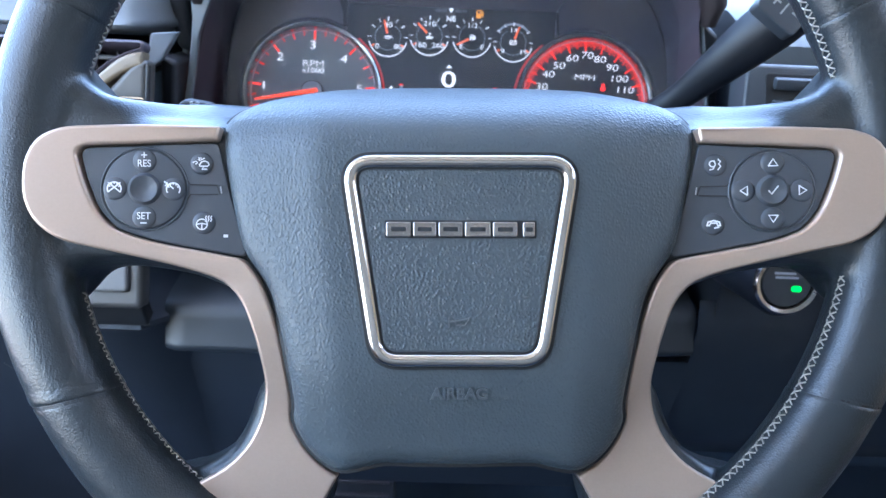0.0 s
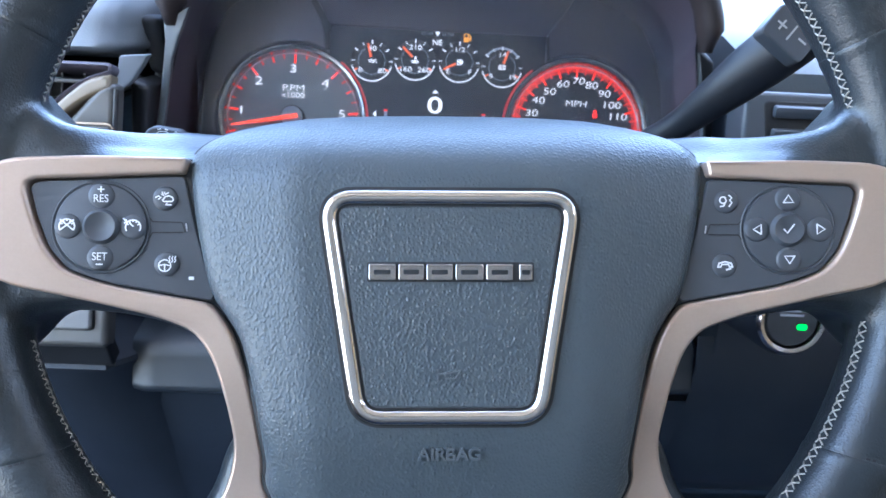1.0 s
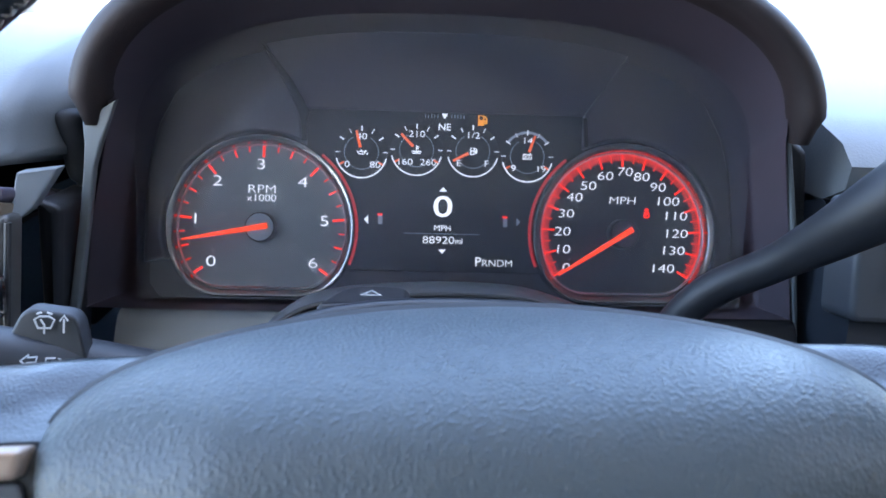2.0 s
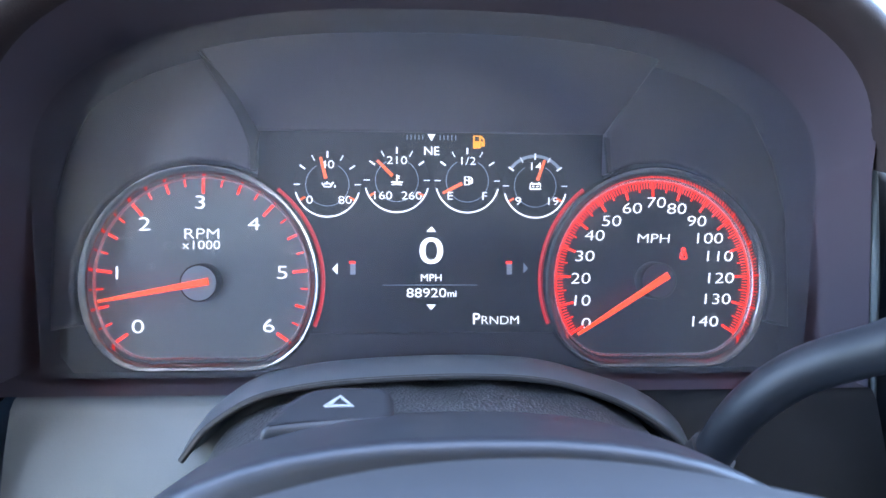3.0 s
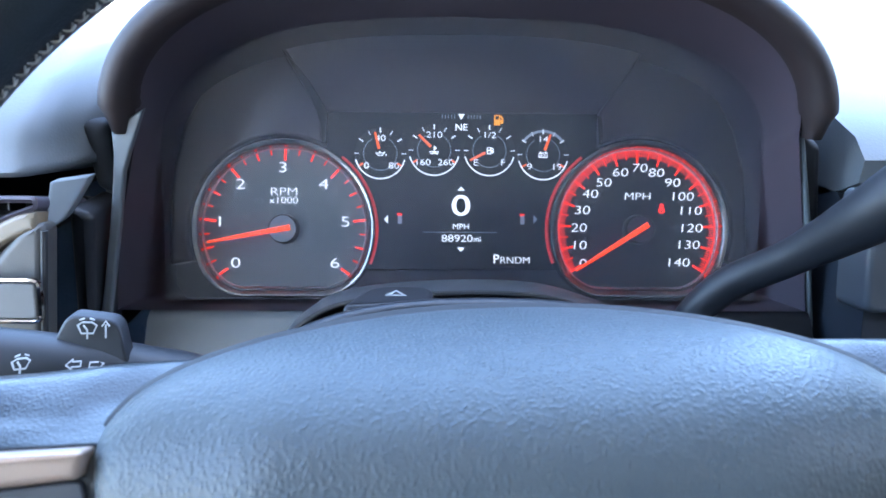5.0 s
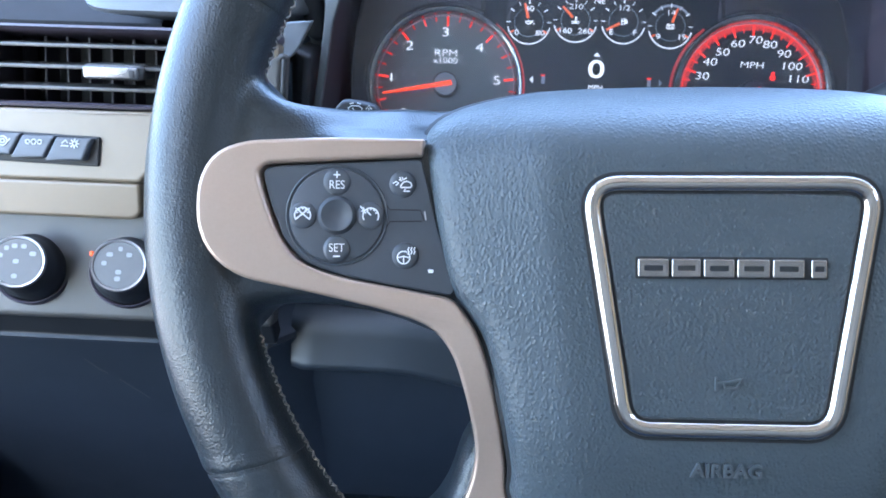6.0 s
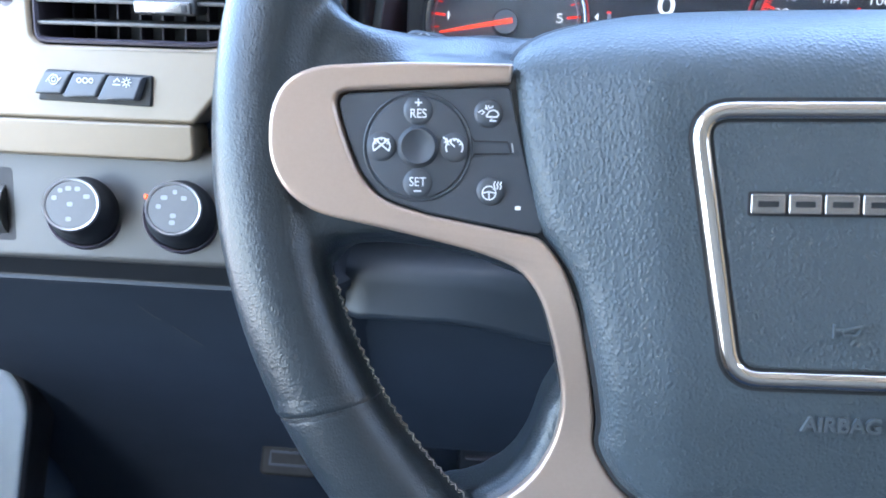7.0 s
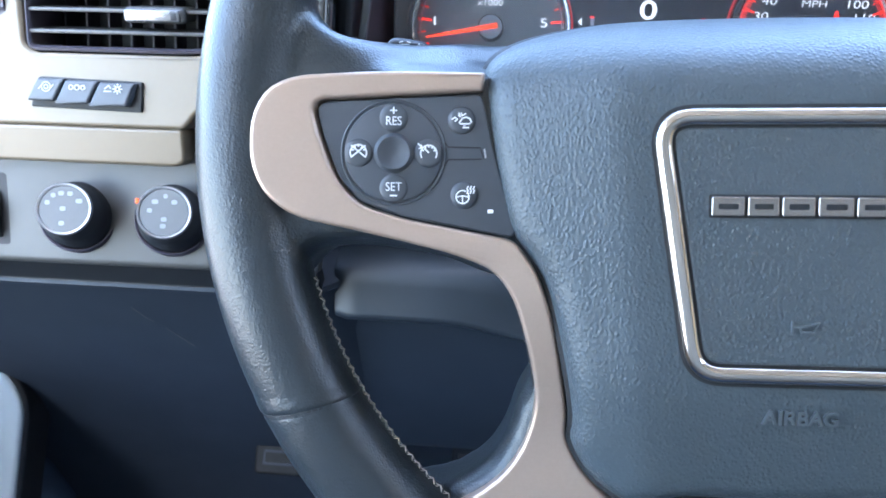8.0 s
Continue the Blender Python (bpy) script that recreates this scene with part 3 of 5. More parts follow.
bm = lettering("AIRBAG", 0.0062, 0.0010, 1.02, 0.00016)
part("lettering", warp(bm, lambda x, y, z: (x, y - 0.0798, z + pad_height(x, y - 0.0798) + 0.0001)), EMBOSS, wheel, "embossed airbag lettering")
bm = strokes([[(-0.0042, -0.0500), (-0.0042, -0.0538)], [(-0.0042, -0.0517), (-0.0015, -0.0514), (0.0036, -0.0503), (0.0020, -0.0530), (-0.0015, -0.0530), (-0.0018, -0.0520)]], 0.0006, HZ, 0.0010)
part("horn_mark", bm, EMBOSS, wheel, "embossed horn symbol")

# spoke bezels and button panels
BEZEL = [(-0.0965, 0.0262), (-0.130, 0.0262), (-0.156, 0.0247), (-0.1655, 0.0208), (-0.1705, 0.0115), (-0.171, -0.003), (-0.1665, -0.0135), (-0.157, -0.0205), (-0.134, -0.0253), (-0.107, -0.0318), (-0.0935, -0.037), (-0.0868, -0.0455), (-0.0822, -0.060), (-0.0785, -0.079), (-0.0805, -0.092), (-0.0865, -0.1045), (-0.097, -0.1145), (-0.117, -0.1235), (-0.125, -0.134), (-0.110, -0.155), (-0.085, -0.165), (-0.062, -0.140), (-0.0495, -0.1168), (-0.0575, -0.1112), (-0.0640, -0.1038), (-0.0690, -0.0935), (-0.0683, -0.0857), (-0.0710, -0.0675), (-0.0748, -0.0495), (-0.0795, -0.0365), (-0.0868, -0.0275), (-0.1228, -0.0207), (-0.1372, -0.0159), (-0.1440, -0.0078), (-0.1486, 0.0048), (-0.151, 0.0144), (-0.1485, 0.0171), (-0.0975, 0.0202)]
RADII = [0.001] + [0.008] * 17 + [0.01] * 4 + [0.001, 0.004, 0.004, 0.004, 0.004, 0.006, 0.006, 0.006, 0.003, 0.006, 0.006, 0.006, 0.004, 0.002, 0.002, 0.001]
PANEL = [(-0.0975, 0.0196), (-0.1482, 0.0165), (-0.1503, 0.0143), (-0.1480, 0.0047), (-0.1434, -0.0077), (-0.1368, -0.0153), (-0.1226, -0.0201), (-0.0875, -0.0266), (-0.0860, -0.0250), (-0.0930, 0.0)]


def bezel_lift(x, y, z):
    x0 = abs(x)
    return (x, y, z + 0.13 * max(0.0, x0 - 0.0945) - 0.007 * smooth01(-0.04, -0.10, y))


def dome(r, h):
    return lathe([(r, 0), (r * 0.96, h * 0.35), (r * 0.82, h * 0.72), (r * 0.55, h * 0.94), (0, h)], 28)


def dish(r, h):
    return lathe([(r * 1.25, 0), (r * 1.1, h * 0.7), (r, h), (r * 0.9, h * 0.95), (r * 0.5, h * 0.45), (0, h * 0.3)], 32)


def symbol(lines, width, panel, x, y, z, fill=()):
    bm = strokes(lines, width, 0, 0.00025)
    for poly in fill:
        plate(poly, 0, 0.00025, 0.00004, 1, bm=bm)
    return part("symbol", bm, WHITE, panel, "white printed symbol", smooth=False, m=pose(x, y, z))


def text_on(body, size, panel, x, y, z, mat=None, name="lettering", stretch=1.0, bold=0.0, label="", slant=0.0):
    return part(name, lettering(body, size, 0.00012, stretch, bold, slant), mat or WHITE, panel, label, smooth=False, m=pose(x, y, z))


for side in (-1, 1):
    flip = (lambda p: p) if side < 0 else (lambda p: [(-x, y) for x, y in p])
    bm = plate(rounded(flip(BEZEL), RADII, 3), -0.024, -0.0015, 0.0015, 6)
    part("spoke_bezel", warp(bm, bezel_lift), SATIN, wheel, "satin bronze-silver spoke bezel", angle=50)
    bm = plate(offset(rounded(flip(BEZEL), RADII, 3), 0.0006), -0.026, -0.0085, 0.0004, 1)
    part("bezel_gap", warp(bm, bezel_lift), DARKGAP, wheel)
    px = 0.0945 * side
    pts = [(x - px, y) for x, y in rounded(flip(PANEL), 0.002, 4)]
    panel = part("button_panel", plate(pts, -0.008, 0.0, 0.0007, 3), BUTTON, wheel, "matte black steering wheel button panel", m=pose(px, 0, -0.0035, 0, 7.4 * -side, 0))
    cx = 0.1258 * side - px
    part("pad_ring", lathe([(0.0170, 0), (0.0170, 0.0002), (0.0166, 0.0005), (0.0162, 0.0002), (0.0158, 0.0001), (0.0155, 0.0008), (0.0148, 0.0010), (0, 0.0010)], 64), BUTTON, panel, "raised round button pad", m=pose(cx, 0.0003, 0))
    part("centre_button", dish(0.0052, 0.0018), BUTTON, panel, "dished round button", m=pose(cx, 0.0003, 0.0009))
    for dx, dy in ((0, 0.0112), (0, -0.0112), (0.0112, 0), (-0.0112, 0)):
        part("button", dome(0.0046, 0.0010), BUTTON, panel, m=pose(cx + dx, 0.0003 + dy, 0.0009))
    for bx, by in ((0.1040, 0.0110), (0.1030, -0.0130)):
        part("button", dome(0.0045, 0.0011), BUTTON, panel, m=pose(bx * side - px, by, 0))
    # the slot between the two small buttons
    s = -side
    slot = [[(cx + s * 0.0163, 0.0040), (cx + s * 0.0175, 0.0024), (cx + s * 0.0278, 0.0023), (cx + s * 0.0290, -0.0012)], [(cx + s * 0.0163, -0.0036), (cx + s * 0.0176, -0.0016), (cx + s * 0.0282, -0.0014)]]
    part("slot", strokes(slot, 0.0004, 0, 0.0003), DARKGAP, panel, smooth=False)
    part("slot_mark", strokes([[(cx + s * 0.0292, 0.0018), (cx + s * 0.0296, -0.0008)]], 0.0005, 0, 0.0004), PRINT, panel, smooth=False)
    zs, zb = 0.0019, 0.0011
    if side < 0:
        text_on("RES", 0.0040, panel, cx, 0.0103, zs, stretch=0.85)
        symbol([[(-0.001, 0), (0.001, 0)], [(0, -0.001), (0, 0.001)]], 0.0004, panel, cx, 0.0137, zs)
        text_on("SET", 0.0040, panel, cx, -0.0106, zs, stretch=0.85)
        symbol([[(-0.001, 0), (0.001, 0)]], 0.0005, panel, cx, -0.0133, zs)
        gauge = [arc(0, -0.0003, 0.0026, -30, 210, 16)] + [[(0.0017 * math.cos(radians(a)), 0.0017 * math.sin(radians(a))), (0.0022 * math.cos(radians(a)), 0.0022 * math.sin(radians(a)))] for a in (20, 55, 90, 125, 160)]
        symbol(gauge + [[(-0.0022, 0.0020), (0.0022, -0.0016)], [(-0.0022, -0.0016), (0.0022, 0.0020)]], 0.00045, panel, cx - 0.0112, 0.0005, zs)
        symbol(gauge + [[(0, 0), (-0.0013, 0.0012)], [(-0.0034, 0.0028), (-0.0022, 0.0016)], [(-0.0030, 0.0012), (-0.0022, 0.0016), (-0.0024, 0.0024)]], 0.00045, panel, cx + 0.0112, 0.0005, zs)
        car = [[(-0.0008, -0.0008), (0.0002, 0.0006), (0.0014, 0.0009), (0.0026, 0.0004), (0.0030, -0.0006), (0.0024, -0.0012), (-0.0006, -0.0012), (-0.0008, -0.0008)], [(-0.0032, 0.0002), (-0.0022, 0.0008), (-0.0014, 0.0002), (-0.0022, -0.0004)], [(-0.0012, 0.0014), (-0.0004, 0.0008), (-0.0010, 0.0022)], [(-0.0002, 0.0022), (0.0, 0.0014), (0.0012, 0.0020)], [(0.0022, -0.0024), (0.0002, -0.0024), (0.0008, -0.0018)]]
        symbol(car, 0.00045, panel, -0.1040 - px, 0.0110, zb)
        heat = [arc(-0.0006, -0.0006, 0.0021, 60, 400, 20), [(-0.0024, -0.0006), (-0.0006, -0.0002), (0.0012, -0.0006)], [(-0.0006, -0.0006), (-0.0006, -0.0024)]]
        heat += [[(x, 0.0006), (x + 0.0004, 0.0014), (x, 0.0020), (x + 0.0004, 0.0028)] for x in (0.0008, 0.0018, 0.0028)]
        symbol(heat, 0.00042, panel, -0.1030 - px, -0.0130, zb)
        part("indicator", plate(rounded([(-0.0009, -0.0006), (0.0009, -0.0006), (0.0009, 0.0006), (-0.0009, 0.0006)], 0.0002, 2), 0, 0.0003, 0.0001, 1), WHITE, panel, "white indicator window", m=pose(-0.0944 - px, -0.0182, 0))
    else:
        for dx, dy, rot in ((0, 0.0112, 0), (0, -0.0112, 180), (0.0112, 0, -90), (-0.0112, 0, 90)):
            ob = symbol([[(-0.0018, -0.0013), (0.0018, -0.0013), (0, 0.0015), (-0.0018, -0.0013)]], 0.0005, panel, cx + dx, 0.0003 + dy, zs)
            ob.matrix_local = pose(cx + dx, 0.0003 + dy, zs, 0, 0, rot)
        symbol([[(-0.0016, 0.0), (-0.0005, -0.0014), (0.0020, 0.0018)]], 0.0005, panel, cx, 0.0003, 0.0016)
        talk = [arc(-0.0014, 0.0006, 0.0012, 40, 300, 10), [(-0.0008, 0.0018), (-0.0002, 0.0004), (-0.0012, -0.0016), (-0.0024, -0.0018)], [(0.0008, 0.0024), (0.0018, 0.0014), (0.0010, 0.0006), (0.0018, -0.0004), (0.0008, -0.0018)]]
        symbol(talk, 0.0005, panel, 0.1040 - px, 0.0108, zb)
        phone = [[(-0.0026, -0.0008), (-0.0022, 0.0006), (0.0, 0.0012), (0.0022, 0.0006), (0.0026, -0.0008)], [(-0.0026, -0.0008), (-0.0016, -0.0008), (-0.0012, 0.0002), (0.0012, 0.0002), (0.0016, -0.0008), (0.0026, -0.0008)], [(0.0004, -0.0018), (0.0020, -0.0014)]]
        symbol(phone, 0.0006, panel, 0.1030 - px, -0.0128, zb)

# ---- instrument cluster ----
cluster = thing("instrument_cluster", pose(-0.0008, 0.2848, 0.7974, 72.4, 0, 0), "lit truck instrument cluster with red scales and two large dials", "instrument cluster")
DARKCHROME = material("dark_chrome", (0.24, 0.24, 0.25), 0.15, 1.0, vary=0.05, scale=60, rough_vary=0.04)


def dial_outline(r, flat, n=56):
    a = math.degrees(math.asin(-flat / r))
    pts = arc(0, 0, r, a + 16, 180 - a - 16, n)
    corner = (r * math.cos(radians(a)), -flat)
    s, e = pts[-1], (-corner[0] + 0.011, -flat)
    left = [tuple(Vector(s) * (1 - t) ** 2 + Vector((-corner[0], -flat)) * 2 * t * (1 - t) + Vector(e) * t * t) for t in (0.2, 0.4, 0.6, 0.8, 1.0)]
    return pts + left + [(-x, y) for x, y in reversed(left)]


part("backing", plate(rounded([(-0.178, -0.0555), (0.180, -0.0555), (0.188, 0.075), (0.175, 0.135), (-0.173, 0.135), (-0.186, 0.075)], 0.02), -0.016, -0.008, 0.001, 2), HOUSING, cluster, "matte black cluster backing")
bm = plate([(-0.0800, 0.0560), (0.0820, 0.0560), (0.1040, 0.0900), (0.1040, 0.115), (-0.1020, 0.115), (-0.1020, 0.0900)], -0.008, 0.0, 0.0010, 2)
part("brow", warp(bm, lambda x, y, z: (x, y, z + 0.0002 + 0.42 * max(0.0, y - 0.0555))), HOUSING, cluster, "matte black panel over the display")
for s in (-1, 1):
    cx, cy = (-0.1028, -0.0130) if s < 0 else (0.1040, -0.0122)
    ring = [(cx + 0.0545 * math.cos(radians(a)), cy + 0.0545 * math.sin(radians(a))) for a in ([64, 80, 95, 110, 125, 140, 155, 170, 185, 200] if s < 0 else [116, 100, 85, 70, 55, 40, 25, 10, -5, -20])]
    edge = [(0.0800 * s, 0.0385), (0.0805 * s, 0.0560), (0.1050 * s, 0.0920)]
    rim_side = [(0.120 * s, 0.0905), (0.137 * s, 0.0815), (0.1515 * s, 0.0660), (0.1615 * s, 0.0450), (0.1672 * s, 0.0200), (0.1675 * s, -0.010), (0.1670 * s, -0.034)]
    bm = plate(edge + rim_side + ring[::-1], -0.009, 0.0085, 0.0022, 4)
    part("dial_flank", warp(bm, lambda x, y, z: (x, y, z - 0.06 * (abs(x) - 0.08) - 0.05 * (y - 0.0385) if z > 0 else z)), HOUSING, cluster, "matte black shoulder beside the dial", angle=55)
def seam_lift(x, y, z):
    return (x, y, z + max(0.0085 - 0.06 * (abs(x) - 0.08) - 0.05 * (y - 0.0385), 0.0002 + 0.42 * max(0.0, y - 0.0555)))


# black slabs in place of the shaded step: left wedge, thin right seam
for pts in ([(-0.1030, 0.0890), (-0.0960, 0.0770), (-0.0880, 0.0634), (-0.0838, 0.0546), (-0.0812, 0.0460), (-0.0806, 0.0365), (-0.0778, 0.0365), (-0.0778, 0.0480), (-0.0768, 0.0535), (-0.0805, 0.0600), (-0.0862, 0.0695), (-0.0940, 0.0795)],
            [(0.0790, 0.0535), (0.0814, 0.0535), (0.0820, 0.0370), (0.0802, 0.0370)]):
    part("seam_shade", warp(plate(pts, -0.002, 0.0005, 0.0004, 2), seam_lift), DARKGAP, cluster, "black strip painting the shade between the panels")
part("display", plate(rounded([(-0.079, -0.0365), (0.081, -0.0365), (0.081, 0.0575), (-0.079, 0.0575)], 0.002), -0.006, -0.0005, 0.0005, 2), SCREEN, cluster, "glossy black information display")


def marks(bm, r0, r1, a, w):
    c, s = math.cos(radians(a)), math.sin(radians(a))
    strokes([[(r0 * c, r0 * s), (r1 * c, r1 * s)]], w, 0.0, 0.0004, bm=bm)


def needle(parent, a, length, tail):
    bm = plate([(-tail, -0.0016), (length * 0.6, -0.0011), (length, -0.0006), (length, 0.0006), (length * 0.6, 0.0011), (-tail, 0.0016)], 0.0, 0.0012, 0.0004, 2)
    return part("needle", bm, NEEDLE, parent, "lit red pointer", m=pose(0, 0, 0.0087, 0, 0, a))


def big_dial(name, x, y, label, flat, face):
    out = dial_outline(0.0470, flat)
    d = part(name, plate(out, -0.004, 0.0, 0.0002, 1), face, cluster, label, m=pose(x, y, 0.0006))
    rings = [[(p, q, z) for p, q in offset(out, o)] for o, z in ((-0.0006, 0.0), (-0.0004, 0.0007), (0.0004, 0.0016), (0.0009, 0.0018), (0.0010, 0.0))]
    part("edge_ring", loft(rings), SILVER, d, "thin silver ring")
    rings = [[(p, q, z) for p, q in offset(out, o)] for o, z in ((0.0006, 0.0010), (0.0009, 0.0036), (0.0015, 0.0058))]
    part("bezel_lining", loft(rings), CHROME, d, "polished inner wall of the bezel", angle=60)
    rings = [[(p, q, z) for p, q in offset(out, o)] for o, z in ((0.0014, 0.0057), (0.0020, 0.0062), (0.0046, 0.0074), (0.0051, 0.0074), (0.0056, 0.0066), (0.0060, 0.0040), (0.0062, -0.003))]
    part("bezel", loft(rings), DARKCHROME, d, "dark chrome dial bezel", angle=60)
    return d


# this face and its hub cap carry the reflection as paler colour
tach = big_dial("tachometer", -0.1028, -0.0130, "engine speed dial, face painted pale for reflection, with red marks", 0.0337, DIAL)
bm = bmesh.new()
for i in range(25):
    a = 215 - 250 * i / 24
    marks(bm, 0.0405 if i % 4 == 0 else 0.0426 if i % 2 == 0 else 0.0438, 0.0464, a, 0.00120 if i % 4 == 0 else 0.0009 if i % 2 == 0 else 0.0006)
part("dial_scale", bm, RED, tach, "lit red scale marks", smooth=False, m=pose(0, 0, 0.0002))
for s, x, y in (("0", -0.0270, -0.0203), ("1", -0.0363, 0.0037), ("2", -0.0244, 0.0256), ("3", 0, 0.0355), ("4", 0.0239, 0.0258), ("5", 0.0366, 0.0039), ("6", 0.0306, -0.0202)):
    text_on(s, 0.0086, tach, x - 0.0014, y + 0.0003, 0.0003, GLOWWHITE, "numeral", 1.45, -0.00014)
text_on("RPM", 0.0068, tach, -0.0006, 0.0217, 0.0003, GLOWWHITE, "lettering", 1.30, -0.00014)
text_on("x1000", 0.0056, tach, -0.0008, 0.0167, 0.0003, GLOWWHITE, "lettering", 1.22, -0.0001)
part("hub", lathe([(0.0088, 0), (0.0084, 0.0076), (0.0080, 0.0082), (0.0076, 0.0080)], 36), STALK, tach, "black pointer hub")
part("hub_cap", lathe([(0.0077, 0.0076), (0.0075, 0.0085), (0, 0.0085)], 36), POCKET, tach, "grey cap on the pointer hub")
needle(tach, 190.5, 0.0430, 0.0045)

FAINT = material("unlit_symbol", (0.155, 0.175, 0.185), 0.5, vary=0.1, scale=300)
RING = [arc(0, 0, 0.0017, 0, 360, 18), arc(0, 0, 0.0026, 140, 220, 8), arc(0, 0, 0.0026, -40, 40, 8), [(0, 0.0008), (0, -0.0002)]]
ENGINE = [[(-0.0022, -0.0012), (-0.0022, 0.0010), (-0.0008, 0.0010), (-0.0002, 0.0016), (0.0014, 0.0016), (0.0014, 0.0006), (0.0024, 0.0006), (0.0024, -0.0012), (-0.0022, -0.0012)]]
SLIDE = [[(-0.0014, 0.0018), (0.0014, 0.0018), (0.0018, 0.0004), (-0.0018, 0.0004), (-0.0014, 0.0018)], [(-0.0016, -0.0022), (-0.0008, -0.0014), (-0.0014, -0.0006)], [(0.0006, -0.0022), (0.0014, -0.0014), (0.0008, -0.0006)]]
BEAM = [arc(-0.0004, 0, 0.0016, -90, 90, 10), [(-0.0004, 0.0016), (-0.0004, -0.0016)]] + [[(-0.0024, y), (-0.0010, y)] for y in (0.0010, 0.0, -0.0010)]


def unlit(dial, icon, x, y):
    part("unlit_symbol", strokes(icon, 0.0004, 0, 0.0002), FAINT, dial, "unlit grey warning symbol", smooth=False, m=pose(x, y, 0.0003))


for icon, x, y in ((BEAM, -0.0223, 0.0071), (RING, -0.0211, -0.0041), (SLIDE, -0.0096, -0.0112), (ENGINE, 0.0020, -0.0122), (RING, -0.0149, 0.0165)):
    unlit(tach, icon, x, y)

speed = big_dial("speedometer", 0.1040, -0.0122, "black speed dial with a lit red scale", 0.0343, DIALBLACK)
bm = bmesh.new()
for i in range(141):
    a = 212.5 - 1.75 * i
    marks(bm, 0.0395 if i % 10 == 0 else 0.0416 if i % 5 == 0 else 0.0430, 0.0459, a, 0.0010 if i % 10 == 0 else 0.00055 if i % 5 == 0 else 0.00027)
part("dial_scale", bm, RED, speed, "lit red scale marks", smooth=False, m=pose(0, 0, 0.0002))
part("scale_line", strokes([arc(0, 0, 0.0460, 213, -33, 90)], 0.0002, 0, 0.0004), RED, speed, "lit red scale line", smooth=False, m=pose(0, 0, 0.0002))
for s, x, y in (("0", 0.0719, -0.0324), ("10", 0.0694, -0.0218), ("20", 0.0694, -0.0115), ("30", 0.0713, -0.0011), ("40", 0.0761, 0.0085), ("50", 0.0840, 0.0153), ("60", 0.0939, 0.0213), ("70", 0.1054, 0.0240), ("80", 0.1153, 0.0212), ("90", 0.1249, 0.0154), ("100", 0.1305, 0.0073), ("110", 0.1353, -0.0011), ("120", 0.1358, -0.0114), ("130", 0.1341, -0.0213), ("140", 0.1281, -0.0318)):
    text_on(s, 0.0072, speed, x - 0.1040, y + 0.0122, 0.0003, GLOWWHITE, "numeral", 1.38, -0.00012, slant=0.07)
text_on("MPH", 0.0062, speed, 0.0002, 0.0194, 0.0003, GLOWWHITE, "lettering", 1.32, -0.00012, slant=0.07)
bm = strokes([arc(0, 0.0016, 0.0008, 0, 360, 10), [(-0.0014, -0.0022), (-0.0012, 0.0), (0, 0.0006), (0.0012, 0.0), (0.0014, -0.0022)], [(-0.0012, -0.0018), (0.0010, 0.0002)], [(-0.0010, -0.0026), (0.0010, -0.0026)]], 0.0007, 0, 0.0003)
part("seat_belt_light", bm, RED, speed, "lit red seat belt warning", smooth=False, m=pose(0.0146, 0.0127, 0.0003))
part("hub", lathe([(0.0088, 0), (0.0084, 0.0076), (0.0080, 0.0082), (0.0076, 0.0080)], 36), STALK, speed, "black pointer hub")
part("hub_cap", lathe([(0.0077, 0.0076), (0.0075, 0.0085), (0, 0.0085)], 36), HOUSING, speed, "dark cap on the pointer hub")
needle(speed, 212.5, 0.0450, 0.0050)

for icon, x, y in ((ENGINE, -0.0066, -0.0122), (SLIDE, 0.0041, -0.0103), (BEAM, 0.0149, -0.0060)):
    part("unlit_symbol", strokes(icon, 0.0003, 0, 0.0002), GREY, speed, "unlit grey warning symbol", smooth=False, m=pose(x, y, 0.0003))

